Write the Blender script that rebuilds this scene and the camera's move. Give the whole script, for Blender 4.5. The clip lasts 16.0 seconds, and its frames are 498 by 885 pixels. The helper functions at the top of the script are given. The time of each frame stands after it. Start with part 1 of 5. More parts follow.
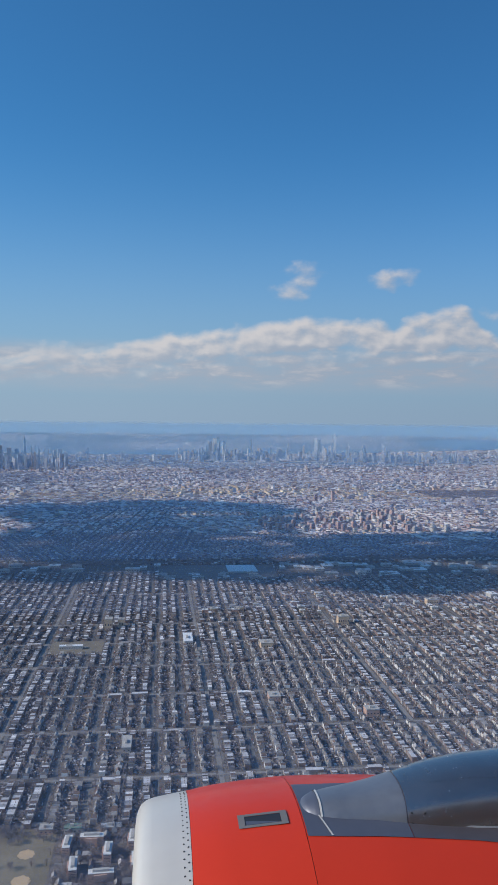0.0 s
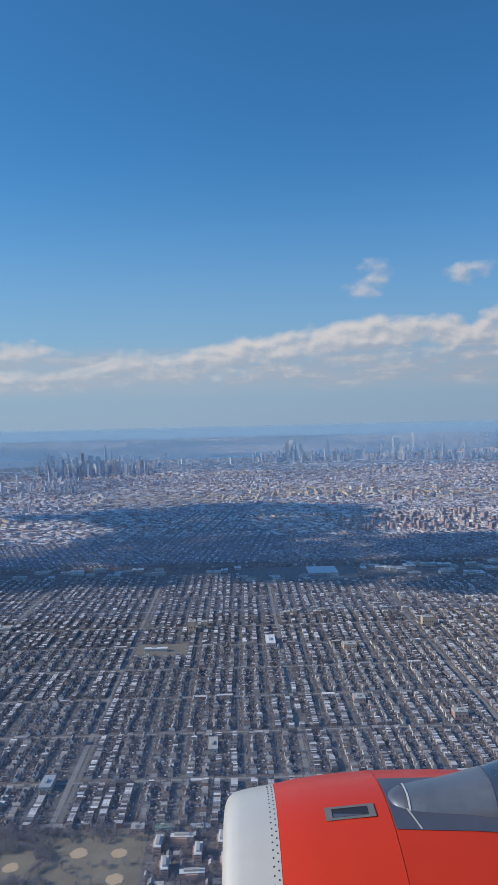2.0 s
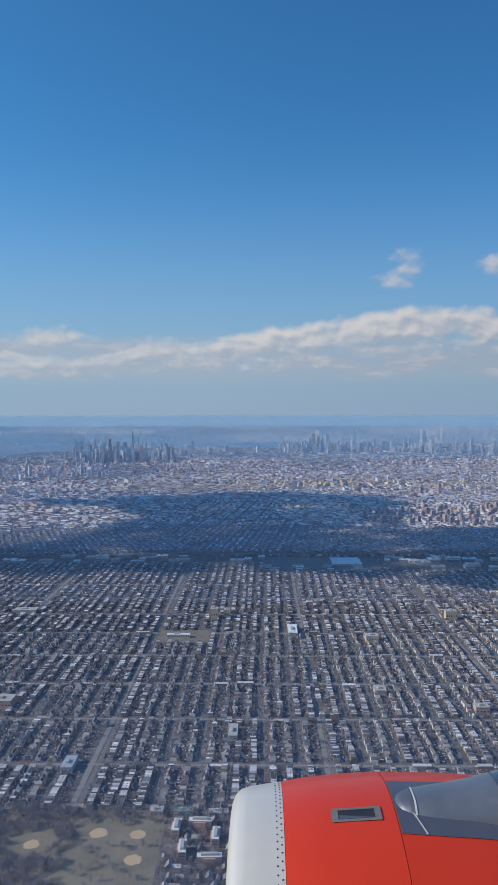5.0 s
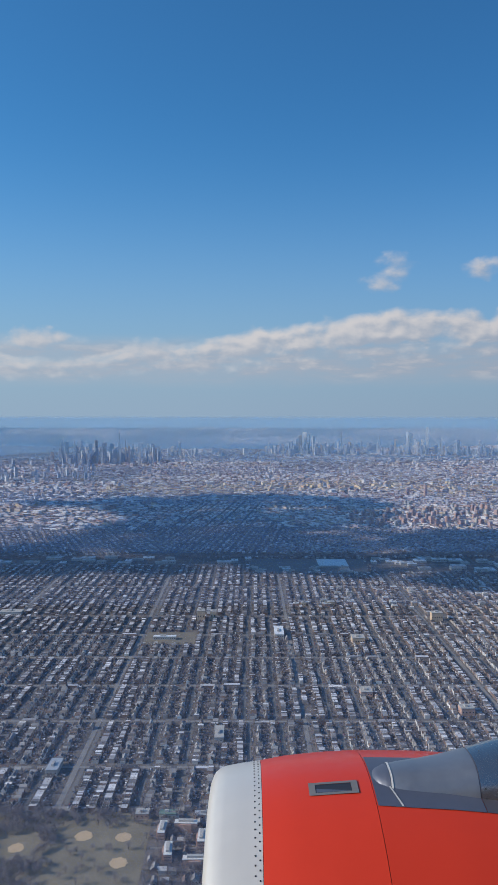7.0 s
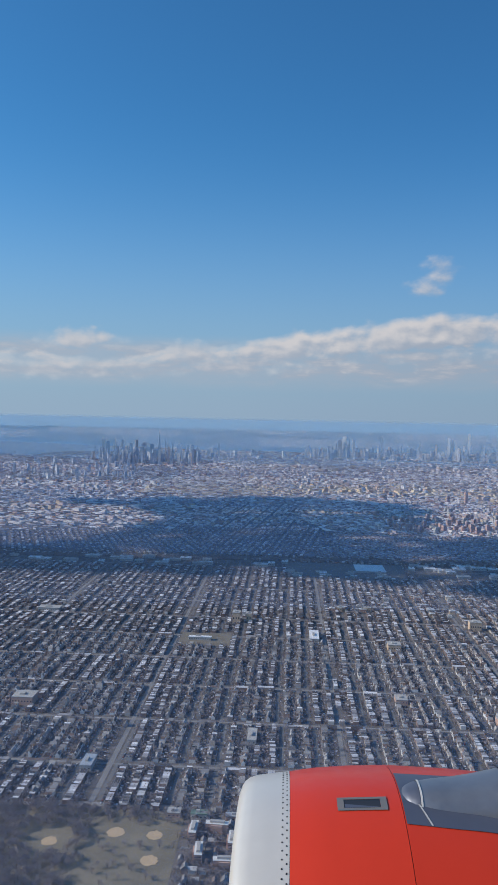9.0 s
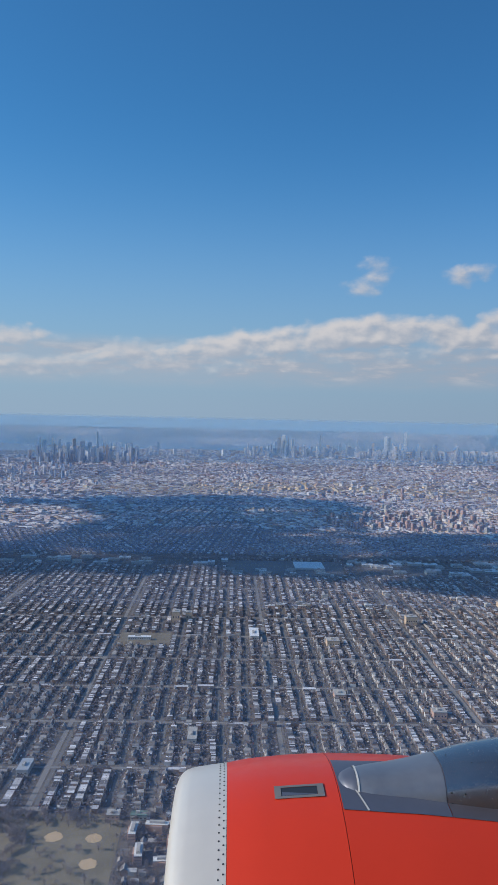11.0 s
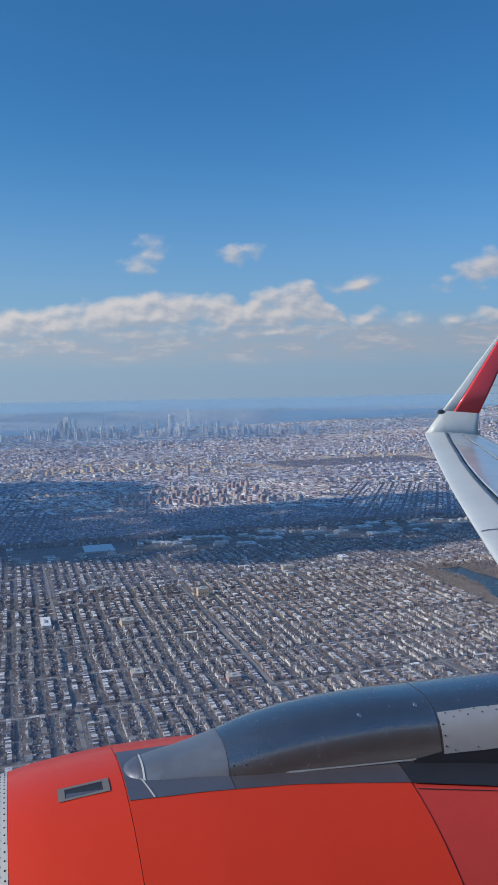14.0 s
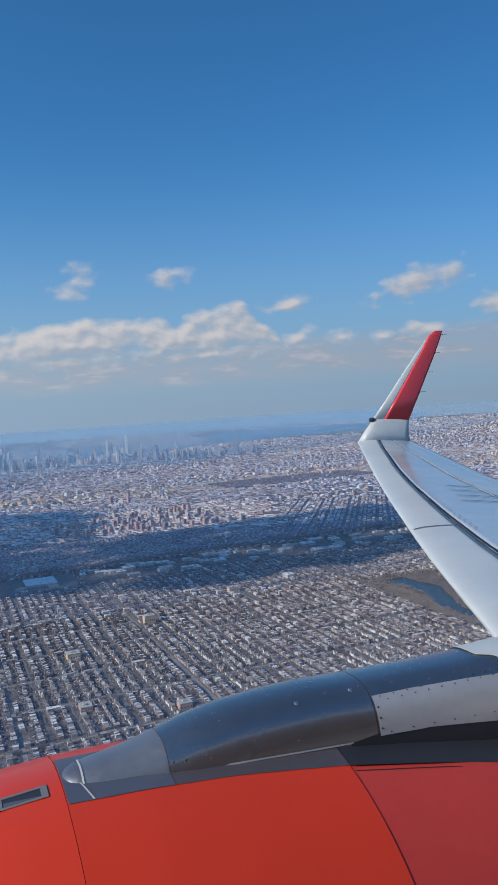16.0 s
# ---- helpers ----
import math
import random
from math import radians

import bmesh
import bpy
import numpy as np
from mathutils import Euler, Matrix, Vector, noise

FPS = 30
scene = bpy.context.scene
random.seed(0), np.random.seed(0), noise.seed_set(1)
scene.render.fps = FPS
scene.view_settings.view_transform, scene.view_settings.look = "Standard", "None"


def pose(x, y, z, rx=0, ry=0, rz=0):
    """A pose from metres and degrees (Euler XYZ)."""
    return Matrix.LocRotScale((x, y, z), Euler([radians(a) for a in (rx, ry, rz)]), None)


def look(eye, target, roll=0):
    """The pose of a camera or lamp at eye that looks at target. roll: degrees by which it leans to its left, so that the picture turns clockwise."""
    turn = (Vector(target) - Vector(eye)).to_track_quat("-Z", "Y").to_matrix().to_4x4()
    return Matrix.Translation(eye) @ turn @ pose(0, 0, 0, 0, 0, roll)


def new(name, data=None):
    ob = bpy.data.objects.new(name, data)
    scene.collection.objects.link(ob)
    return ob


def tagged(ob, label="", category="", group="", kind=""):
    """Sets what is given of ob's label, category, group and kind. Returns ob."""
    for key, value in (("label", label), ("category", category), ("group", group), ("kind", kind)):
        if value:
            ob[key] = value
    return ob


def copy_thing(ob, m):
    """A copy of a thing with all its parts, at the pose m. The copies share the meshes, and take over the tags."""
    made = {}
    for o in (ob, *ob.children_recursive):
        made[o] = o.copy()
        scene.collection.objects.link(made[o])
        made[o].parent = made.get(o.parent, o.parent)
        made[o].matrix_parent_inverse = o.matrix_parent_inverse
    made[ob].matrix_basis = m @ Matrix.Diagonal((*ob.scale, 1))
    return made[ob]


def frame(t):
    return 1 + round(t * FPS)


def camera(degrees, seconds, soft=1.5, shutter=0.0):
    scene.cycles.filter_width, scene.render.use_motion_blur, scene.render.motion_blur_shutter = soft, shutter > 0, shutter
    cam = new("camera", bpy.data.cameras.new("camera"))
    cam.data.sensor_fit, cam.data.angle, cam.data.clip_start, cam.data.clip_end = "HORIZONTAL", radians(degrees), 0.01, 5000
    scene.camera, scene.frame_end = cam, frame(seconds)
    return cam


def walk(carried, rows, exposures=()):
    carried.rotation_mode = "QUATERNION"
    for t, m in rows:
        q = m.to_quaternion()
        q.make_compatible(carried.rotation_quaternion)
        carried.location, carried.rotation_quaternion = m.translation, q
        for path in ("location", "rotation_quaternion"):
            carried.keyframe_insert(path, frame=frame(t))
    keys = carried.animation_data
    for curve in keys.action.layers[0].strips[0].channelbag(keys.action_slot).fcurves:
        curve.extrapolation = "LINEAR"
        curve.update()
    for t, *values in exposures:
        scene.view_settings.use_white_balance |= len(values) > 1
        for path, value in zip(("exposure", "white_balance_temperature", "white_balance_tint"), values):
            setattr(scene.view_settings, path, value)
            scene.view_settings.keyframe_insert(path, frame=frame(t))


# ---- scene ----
EYE = 220.0  # eye's height over the ground; the town is laid out at a third of its size
LENS = 35.7
cam = camera(LENS, 16.0, soft=0.75)
ROWS = [
    (0.0, -0.094, 0.051, 0.100, -6.66, -1.64, 0.59),
    (0.5, -0.089, 0.065, 0.130, -5.22, -1.38, 0.65),
    (1.0, -0.079, 0.052, 0.112, -4.66, -1.44, -0.22),
    (1.5, -0.084, 0.034, 0.082, -4.29, -1.46, -0.86),
    (2.0, -0.092, 0.027, 0.064, -1.01, -1.47, -1.37),
    (2.5, -0.085, 0.044, 0.098, 0.36, -1.47, -1.45),
    (3.0, -0.075, 0.068, 0.141, 0.59, -1.63, -1.40),
    (3.5, -0.064, 0.065, 0.154, 0.80, -1.85, -1.18),
    (4.0, -0.058, 0.060, 0.142, 0.96, -2.12, -0.51),
    (4.5, -0.049, 0.049, 0.127, 1.11, -2.25, -0.18),
    (7.0, -0.000, -0.000, -0.000, -0.00, -2.12, 0.05),
    (7.5, -0.019, -0.024, -0.019, 2.18, -1.97, 0.67),
    (8.0, -0.017, -0.018, 0.005, 2.75, -1.90, 1.08),
    (8.5, 0.002, -0.009, 0.047, 2.95, -1.93, 1.20),
    (11.0, 0.032, 0.039, -0.015, -1.56, -1.99, 1.24),
    (11.5, 0.049, 0.077, 0.048, -6.15, -1.99, 1.24),
    (12.0, 0.085, 0.109, 0.107, -12.33, -2.49, 1.14),
    (12.5, 0.103, 0.115, 0.074, -19.57, -2.94, 1.13),
    (13.0, 0.106, 0.077, 0.018, -20.18, -3.46, 0.19),
    (13.5, 0.115, 0.060, 0.018, -16.83, -3.53, -0.62),
    (14.0, 0.116, 0.063, 0.031, -17.43, -3.52, -1.06),
    (14.5, 0.107, 0.069, -0.016, -21.44, -3.59, -0.77),
    (15.0, 0.137, 0.014, -0.035, -21.76, -3.37, -2.08),
    (15.5, 0.143, -0.010, -0.064, -22.06, -2.62, -3.04),
    (16.0, 0.157, -0.024, -0.094, -22.00, -2.12, -3.74),
]
walk(cam, [(t, pose(x, y, EYE + z, 90 + pitch, 0, yaw) @ pose(0, 0, 0, 0, 0, roll)) for t, x, y, z, yaw, pitch, roll in ROWS])

# ---- light ----
SUN_ELEV, SUN_WEST = 29.0, -7.0  # degrees above the horizon; degrees ahead of square left
sun_way = Vector((-math.cos(radians(SUN_ELEV)) * math.cos(radians(SUN_WEST)), math.cos(radians(SUN_ELEV)) * math.sin(radians(SUN_WEST)), math.sin(radians(SUN_ELEV))))
sun = new("sun", bpy.data.lights.new("sun", "SUN"))
sun.data.energy, sun.data.angle, sun.data.color = 3.7, radians(0.53), (1.0, 0.91, 0.8)
sun.matrix_world = look((0, 0, 600), Vector((0, 0, 600)) - sun_way)


class Nodes:
    """Short calls to wire a node tree."""

    def __init__(self, tree):
        self.tree = tree
        tree.nodes.clear()

    def add(self, kind, inputs=(), **settings):
        n = self.tree.nodes.new(kind)
        if "operation" in settings:
            n.operation = settings["operation"]
        if "use_clamp" in settings:
            n.use_clamp = settings["use_clamp"]
        if "data_type" in settings:
            n.data_type, n.blend_type = settings["data_type"], settings["blend_type"]
        if "interpolation_type" in settings:
            n.interpolation_type = settings["interpolation_type"]
        for key, value in dict(inputs).items():
            if isinstance(value, bpy.types.NodeSocket):
                self.tree.links.new(value, n.inputs[key])
            else:
                n.inputs[key].default_value = value
        return n

    def math(self, op, a, b=0.0, c=0.0, clamp=False):
        return self.add("ShaderNodeMath", {0: a, 1: b, 2: c}, operation=op, use_clamp=clamp).outputs[0]

    def mix(self, fac, a, b, blend="MIX"):
        n = self.add("ShaderNodeMix", data_type="RGBA", blend_type=blend)
        for key, value in ((0, fac), (6, a), (7, b)):
            if isinstance(value, bpy.types.NodeSocket):
                self.tree.links.new(value, n.inputs[key])
            else:
                n.inputs[key].default_value = value
        return n.outputs[2]

    def step(self, x, lo, hi):
        n = self.add("ShaderNodeMapRange", {0: x, 1: lo, 2: hi, 3: 0.0, 4: 1.0}, interpolation_type="SMOOTHSTEP")
        return n.outputs[0]

    def noise(self, vector, scale, detail=4.0, rough=0.55, distortion=0.0):
        return self.add("ShaderNodeTexNoise", {"Vector": vector, "Scale": scale, "Detail": detail, "Roughness": rough, "Distortion": distortion}).outputs[0]

    def ramp(self, fac, stops, constant=False):
        n = self.add("ShaderNodeValToRGB", {0: fac})
        r = n.color_ramp
        r.interpolation = "CONSTANT" if constant else "LINEAR"
        while len(r.elements) < len(stops):
            r.elements.new(1.0)
        for e, (at, col) in zip(r.elements, stops):
            e.position, e.color = at, (*col, 1.0)
        return n.outputs[0]


world = bpy.data.worlds.new("winter_sky")
scene.world = world
world.use_nodes = True
w = Nodes(world.node_tree)
sky = w.add("ShaderNodeTexSky")
sky.sky_type, sky.sun_disc, sky.sun_elevation, sky.sun_rotation = "NISHITA", False, radians(SUN_ELEV), radians(-90 + SUN_WEST)
sky.altitude, sky.air_density, sky.dust_density, sky.ozone_density = 700.0, 1.0, 0.7, 2.2
way = w.add("ShaderNodeTexCoord").outputs["Generated"]
xyz = w.add("ShaderNodeSeparateXYZ", {0: way}).outputs
AZ = w.math("MULTIPLY", w.math("ARCTAN2", xyz[0], xyz[1]), 57.2958)
EL = w.math("MULTIPLY", w.math("ARCSINE", xyz[2]), 57.2958)
along = w.math("DIVIDE", w.math("ADD", AZ, 30.0), 75.0, clamp=True)
# the bank of cloud: how high its top stands, from ahead of the wing to behind it
BANK = ((-30, 4.6), (-14, 3.9), (-11.2, 4.3), (-8.3, 5.35), (-5, 5.4), (-2.4, 5.8), (0, 6.1), (3.4, 6.8), (5.9, 7.2), (9.3, 7.75), (11.8, 7.65), (13.4, 7.7), (16.2, 7.5), (17.2, 7.0), (18.2, 7.8), (20.5, 8.5), (22, 8.6), (26, 4.4), (29, 3.4), (45, 3.0))
PUFFS = (  # lone clouds: bearing, height, half width, half height, tilt
    (10.0, 10.2, 1.9, 1.6, 0.25), (16.8, 10.4, 1.9, 1.05, 0.12), (-15.2, 5.2, 3.2, 0.95, 0.0), (25.2, 7.6, 2.7, 0.9, 0.12), (35.4, 8.7, 4.6, 1.35, 0.2),
    (26.2, 5.3, 1.6, 0.85, 0.1), (29.3, 5.2, 1.4, 0.7, 0.0), (32.2, 5.0, 1.1, 0.5, 0.0), (35.4, 5.2, 2.0, 0.7, 0.0), (41.0, 6.6, 2.6, 0.9, 0.0), (12.6, 5.3, 1.3, 0.45, 0.0), (19.5, 4.6, 1.6, 0.5, 0.0))


def cloudiness(d_az, d_el):
    """How thick the cloud is at a way in the sky, shifted by so many degrees."""
    a_, e_ = w.math("ADD", AZ, d_az), w.math("ADD", EL, d_el)
    at_ = w.add("ShaderNodeCombineXYZ", {0: a_, 1: w.math("MULTIPLY", e_, 1.55), 2: 3.7}).outputs[0]
    cells = w.add("ShaderNodeTexVoronoi", {"Vector": w.add("ShaderNodeVectorMath", {0: at_, 1: w.add("ShaderNodeVectorMath", {0: w.add("ShaderNodeTexNoise", {"Vector": at_, "Scale": 0.9, "Detail": 3.0}).outputs[1], 1: (1.2, 1.2, 0.0)}, operation="MULTIPLY").outputs[0]}, operation="ADD").outputs[0], "Scale": 0.72})
    cells.feature = "SMOOTH_F1"
    heap = w.math("SUBTRACT", 0.45, cells.outputs[0])
    billow = w.math("ADD", w.math("MULTIPLY", w.math("SUBTRACT", w.noise(at_, 0.42, 6.0, 0.5, 0.1), 0.5), 0.75), w.math("MULTIPLY", heap, 0.3))
    coarse = w.math("SUBTRACT", w.noise(at_, 0.17, 2.0), 0.5)
    k = w.math("DIVIDE", w.math("ADD", a_, 30.0), 75.0, clamp=True)
    top_ = w.math("MULTIPLY", w.ramp(k, [((q + 30) / 75.0, (v_ / 10, v_ / 10, v_ / 10)) for q, v_ in BANK]), 10.0)
    top_ = w.math("ADD", top_, w.math("MULTIPLY", coarse, 0.9))
    foot_ = w.math("MULTIPLY", w.ramp(k, [((q + 30) / 75.0, (v_ / 10, v_ / 10, v_ / 10)) for q, v_ in ((-30, 2.2), (-10, 2.6), (0, 3.3), (10, 4.0), (23, 4.4), (45, 4.6))]), 10.0)
    head = w.math("MINIMUM", w.math("DIVIDE", w.math("SUBTRACT", top_, e_), 1.0), w.math("DIVIDE", w.math("SUBTRACT", e_, foot_), 1.7))
    thick_ = w.math("MINIMUM", head, 0.85)
    for az, el, wide, high, tilt in PUFFS:
        x_ = w.math("SUBTRACT", a_, az)
        y_ = w.math("DIVIDE", w.math("SUBTRACT", w.math("SUBTRACT", e_, el), w.math("MULTIPLY", x_, tilt)), high)
        x_ = w.math("DIVIDE", x_, wide)
        r_ = w.math("SQRT", w.math("ADD", w.math("MULTIPLY", x_, x_), w.math("MULTIPLY", y_, y_)))
        thick_ = w.math("MAXIMUM", thick_, w.math("SUBTRACT", 1.0, w.math("MULTIPLY", r_, 1.05)))
    return w.math("ADD", w.math("MAXIMUM", thick_, -1.0), w.math("MULTIPLY", billow, 2.6))


here_, sunward = cloudiness(0.0, 0.0), cloudiness(-0.3, 0.36)
mask = w.math("MULTIPLY", w.step(here_, 0.0, 0.95), 0.92)
lit_ = w.step(w.math("SUBTRACT", here_, sunward), -0.45, 0.6)
# a thin sheet of streaks under the bank
streaks = w.noise(w.add("ShaderNodeCombineXYZ", {0: w.math("MULTIPLY", AZ, 0.45), 1: w.math("MULTIPLY", EL, 1.7), 2: 9.1}).outputs[0], 0.55, 6.0, 0.6)
sheet_ = w.math("MULTIPLY", w.math("MULTIPLY", w.step(EL, 1.6, 3.2), w.step(EL, 6.0, 4.4)), w.math("ADD", 0.55, w.math("MULTIPLY", w.step(streaks, 0.38, 0.62), 0.4)))
lit_ = w.math("MAXIMUM", w.math("MULTIPLY", lit_, w.step(here_, -0.1, 0.35)), w.math("MULTIPLY", w.step(streaks, 0.52, 0.72), w.math("MULTIPLY", w.step(EL, 2.0, 3.0), 0.5)))
mask = w.math("MAXIMUM", mask, sheet_)
lit_ = w.math("MULTIPLY", lit_, w.math("ADD", 0.62, w.math("MULTIPLY", w.step(AZ, -9.0, 5.0), 0.38)))
cloud = w.mix(lit_, (4.25, 4.85, 5.9, 1), (7.7, 7.35, 7.4, 1))
haze = w.math("POWER", w.step(EL, 26.0, -1.0), 2.2)
deep_blue = w.mix(1.0, sky.outputs[0], (0.45, 1.15, 1.6, 1), "MULTIPLY")
base = w.mix(w.math("MULTIPLY", haze, 0.97), deep_blue, (3.3, 4.55, 6.15, 1))
sway = w.ramp(along, [(0.0, (1.08, 1.08, 1.06)), (0.35, (1.03, 1.03, 1.02)), (0.62, (0.93, 0.94, 0.95)), (1.0, (0.82, 0.84, 0.87))])
seen = w.mix(1.0, w.mix(mask, base, cloud), sway, "MULTIPLY")
w.add("ShaderNodeOutputWorld", {0: w.add("ShaderNodeBackground", {0: seen, 1: 0.085}).outputs[0]})

# ---- materials ----


def material(name, colour, rough=0.7, metal=0.0, vary=0.25, scale=1.0, fine_scale=8.0, bump=0.0, bump_scale=20.0, island=None, coat=0.0, per_object=None, spec=0.5):
    """A painted or natural surface: a colour with blotches and grain at two scales; island / per_object: colour stops picked piece by piece."""
    m = bpy.data.materials.new(name)
    m.use_nodes = True
    n = Nodes(m.node_tree)
    at = n.add("ShaderNodeTexCoord").outputs["Object"]
    if island:
        col = n.ramp(n.add("ShaderNodeNewGeometry").outputs["Random Per Island"], island, constant=True)
    elif per_object:
        col = n.ramp(n.add("ShaderNodeObjectInfo").outputs["Random"], per_object, constant=True)
    else:
        col = (*colour, 1)
    blot = n.noise(at, scale, 3.0)
    grain = n.noise(at, fine_scale, 5.0)
    f = n.math("ADD", n.math("MULTIPLY", n.math("SUBTRACT", blot, 0.5), 1.6 * vary), n.math("MULTIPLY", n.math("SUBTRACT", grain, 0.5), 1.2 * vary))
    f = n.math("ADD", 1.0, f)
    grey = n.add("ShaderNodeCombineColor", {0: f, 1: f, 2: f}).outputs[0]
    col = n.mix(1.0, col, grey, "MULTIPLY")
    b = n.add("ShaderNodeBsdfPrincipled", {"Base Color": col, "Roughness": n.math("ADD", rough, n.math("MULTIPLY", n.math("SUBTRACT", grain, 0.5), 0.2), clamp=True), "Metallic": metal, "Coat Weight": coat, "Coat Roughness": 0.08, "Specular IOR Level": spec})
    if bump:
        b_ = n.add("ShaderNodeBump", {"Strength": bump, "Distance": 0.02, "Height": n.noise(at, bump_scale, 4.0)})
        n.tree.links.new(b_.outputs[0], b.inputs["Normal"])
    n.add("ShaderNodeOutputMaterial", {0: b.outputs[0]})
    return m


M_RED = material("red_paint", (0.72, 0.05, 0.02), 0.42, 0.0, 0.06, 1.2, 14, coat=0.15, spec=0.3)
M_RED_DULL = material("red_paint_worn", (0.7, 0.062, 0.042), 0.45, 0.0, 0.1, 1.6, 14, coat=0.2, spec=0.4)
M_LIP = material("lip_metal", (0.66, 0.635, 0.59), 0.34, 0.15, 0.08, 2.0, 12)
M_PYLON = material("pylon_metal", (0.46, 0.43, 0.41), 0.24, 0.92, 0.15, 2.5, 18)
M_PYLON_NOSE = material("pylon_nose_metal", (0.36, 0.365, 0.38), 0.4, 0.7, 0.2, 3.0, 22)
M_FOOT = material("pylon_foot_metal", (0.27, 0.23, 0.23), 0.32, 0.7, 0.2, 3.0, 18)
M_SKIRT = material("skirt_grey", (0.13, 0.145, 0.19), 0.45, 0.3, 0.2, 3.0, 18)
M_PANEL = material("panel_grey", (0.52, 0.53, 0.54), 0.4, 0.3, 0.15, 3.0, 18)
M_DARK = material("dark_composite", (0.035, 0.037, 0.045), 0.5, 0.0, 0.2, 3.0, 18)
M_WING = material("wing_grey", (0.5, 0.545, 0.57), 0.2, 0.0, 0.1, 0.8, 3, coat=0.4)
M_RED_TIP = material("red_tip_paint", (0.84, 0.075, 0.08), 0.35, 0.0, 0.06, 1.6, 14, coat=0.2)
M_SLAT = material("slat_metal", (0.6, 0.625, 0.61), 0.32, 0.0, 0.16, 0.9, 5)
# tones chosen for what the pylon mirrors; the fuselage itself is unseen
M_FUSELAGE = material("fuselage_reflector", (0.4, 0.27, 0.23), 0.4, 0.0, 0.1, 0.6, 8)
M_CROWN = material("crown_reflector", (0.78, 0.74, 0.68), 0.4, 0.0, 0.08, 0.6, 8)
M_SEAL = material("seal_black", (0.02, 0.022, 0.026), 0.6)
M_STEEL = material("steel", (0.75, 0.75, 0.77), 0.25, 0.9, 0.1, 6, 30)

GREYS = [(0.0, (0.54, 0.525, 0.53)), (0.18, (0.34, 0.325, 0.33)), (0.36, (0.19, 0.18, 0.185)), (0.5, (0.065, 0.062, 0.066)), (0.72, (0.15, 0.105, 0.09)), (0.8, (0.62, 0.61, 0.63)), (0.93, (0.82, 0.8, 0.8))]
BRICKS = [(0.0, (0.23, 0.165, 0.14)), (0.3, (0.34, 0.3, 0.275)), (0.5, (0.18, 0.13, 0.115)), (0.68, (0.42, 0.4, 0.37)), (0.82, (0.3, 0.25, 0.225)), (0.94, (0.55, 0.53, 0.5))]
M_ROOF = material("roof_membrane", (0.4, 0.4, 0.4), 0.75, 0, 0.2, 0.35, 2.0, island=GREYS)
M_SHINGLE = material("roof_shingle", (0.2, 0.2, 0.2), 0.85, 0, 0.25, 0.5, 3.0, island=[(0.0, (0.14, 0.13, 0.13)), (0.3, (0.22, 0.2, 0.19)), (0.5, (0.3, 0.29, 0.29)), (0.7, (0.17, 0.12, 0.1)), (0.85, (0.4, 0.38, 0.36))])
M_WALL = material("house_wall", (0.4, 0.3, 0.25), 0.85, 0, 0.2, 0.4, 2.5, island=BRICKS)
M_CLAPBOARD = material("clapboard", (0.5, 0.5, 0.5), 0.85, 0, 0.15, 0.4, 2.5, island=[(0.0, (0.62, 0.6, 0.58)), (0.3, (0.42, 0.39, 0.36)), (0.5, (0.26, 0.18, 0.15)), (0.65, (0.72, 0.71, 0.69)), (0.85, (0.35, 0.32, 0.31))])
M_FAR_ROOF = material("far_roof", (0.4, 0.4, 0.4), 0.8, 0, 0.15, 0.1, 0.5, island=[(0.0, (0.56, 0.52, 0.51)), (0.2, (0.22, 0.205, 0.205)), (0.4, (0.07, 0.065, 0.065)), (0.62, (0.88, 0.85, 0.83)), (0.86, (0.24, 0.15, 0.12))])
M_FAR_WALL = material("far_wall", (0.4, 0.3, 0.25), 0.85, 0, 0.15, 0.1, 0.5, island=[(0.0, (0.48, 0.38, 0.35)), (0.28, (0.64, 0.58, 0.55)), (0.5, (0.36, 0.23, 0.19)), (0.65, (0.75, 0.7, 0.66)), (0.88, (0.55, 0.43, 0.3))])
M_TAN_WALL = material("tan_wall", (0.5, 0.4, 0.3), 0.85, 0, 0.15, 0.1, 0.5, island=[(0.0, (0.68, 0.52, 0.3)), (0.3, (0.6, 0.4, 0.25)), (0.55, (0.76, 0.62, 0.42)), (0.8, (0.55, 0.35, 0.23))])
M_TAN_ROOF = material("tan_roof", (0.4, 0.4, 0.4), 0.8, 0, 0.15, 0.1, 0.5, island=[(0.0, (0.5, 0.42, 0.33)), (0.35, (0.3, 0.25, 0.22)), (0.6, (0.7, 0.6, 0.46)), (0.85, (0.8, 0.76, 0.7))])
M_ASPHALT = material("asphalt", (0.17, 0.166, 0.162), 0.9, 0, 0.3, 0.05, 1.0)
M_PALE_ROAD = material("worn_avenue", (0.25, 0.24, 0.23), 0.9, 0, 0.25, 0.05, 1.0)
M_TWIG = material("bare_twigs", (0.25, 0.215, 0.213), 0.95, 0, 0.35, 0.08, 0.6)
M_BARK = material("bark", (0.09, 0.07, 0.055), 0.95, 0, 0.3, 2, 9)
M_GRASS = material("winter_grass", (0.215, 0.185, 0.13), 0.95, 0, 0.55, 0.05, 0.5)
M_TURF = material("worn_turf", (0.2, 0.175, 0.135), 0.95, 0, 0.4, 0.08, 0.6)
M_SAND = material("infield_sand", (0.56, 0.41, 0.25), 0.95, 0, 0.15, 0.2, 2)
M_REED = material("dry_reeds", (0.23, 0.175, 0.125), 0.95, 0, 0.35, 0.08, 1.2)
M_WATER = material("creek_water", (0.03, 0.045, 0.042), 0.25, 0, 0.3, 0.02, 0.3, bump=0.1, bump_scale=2.0)
M_CONCRETE = material("concrete", (0.45, 0.43, 0.4), 0.85, 0, 0.2, 0.2, 2)
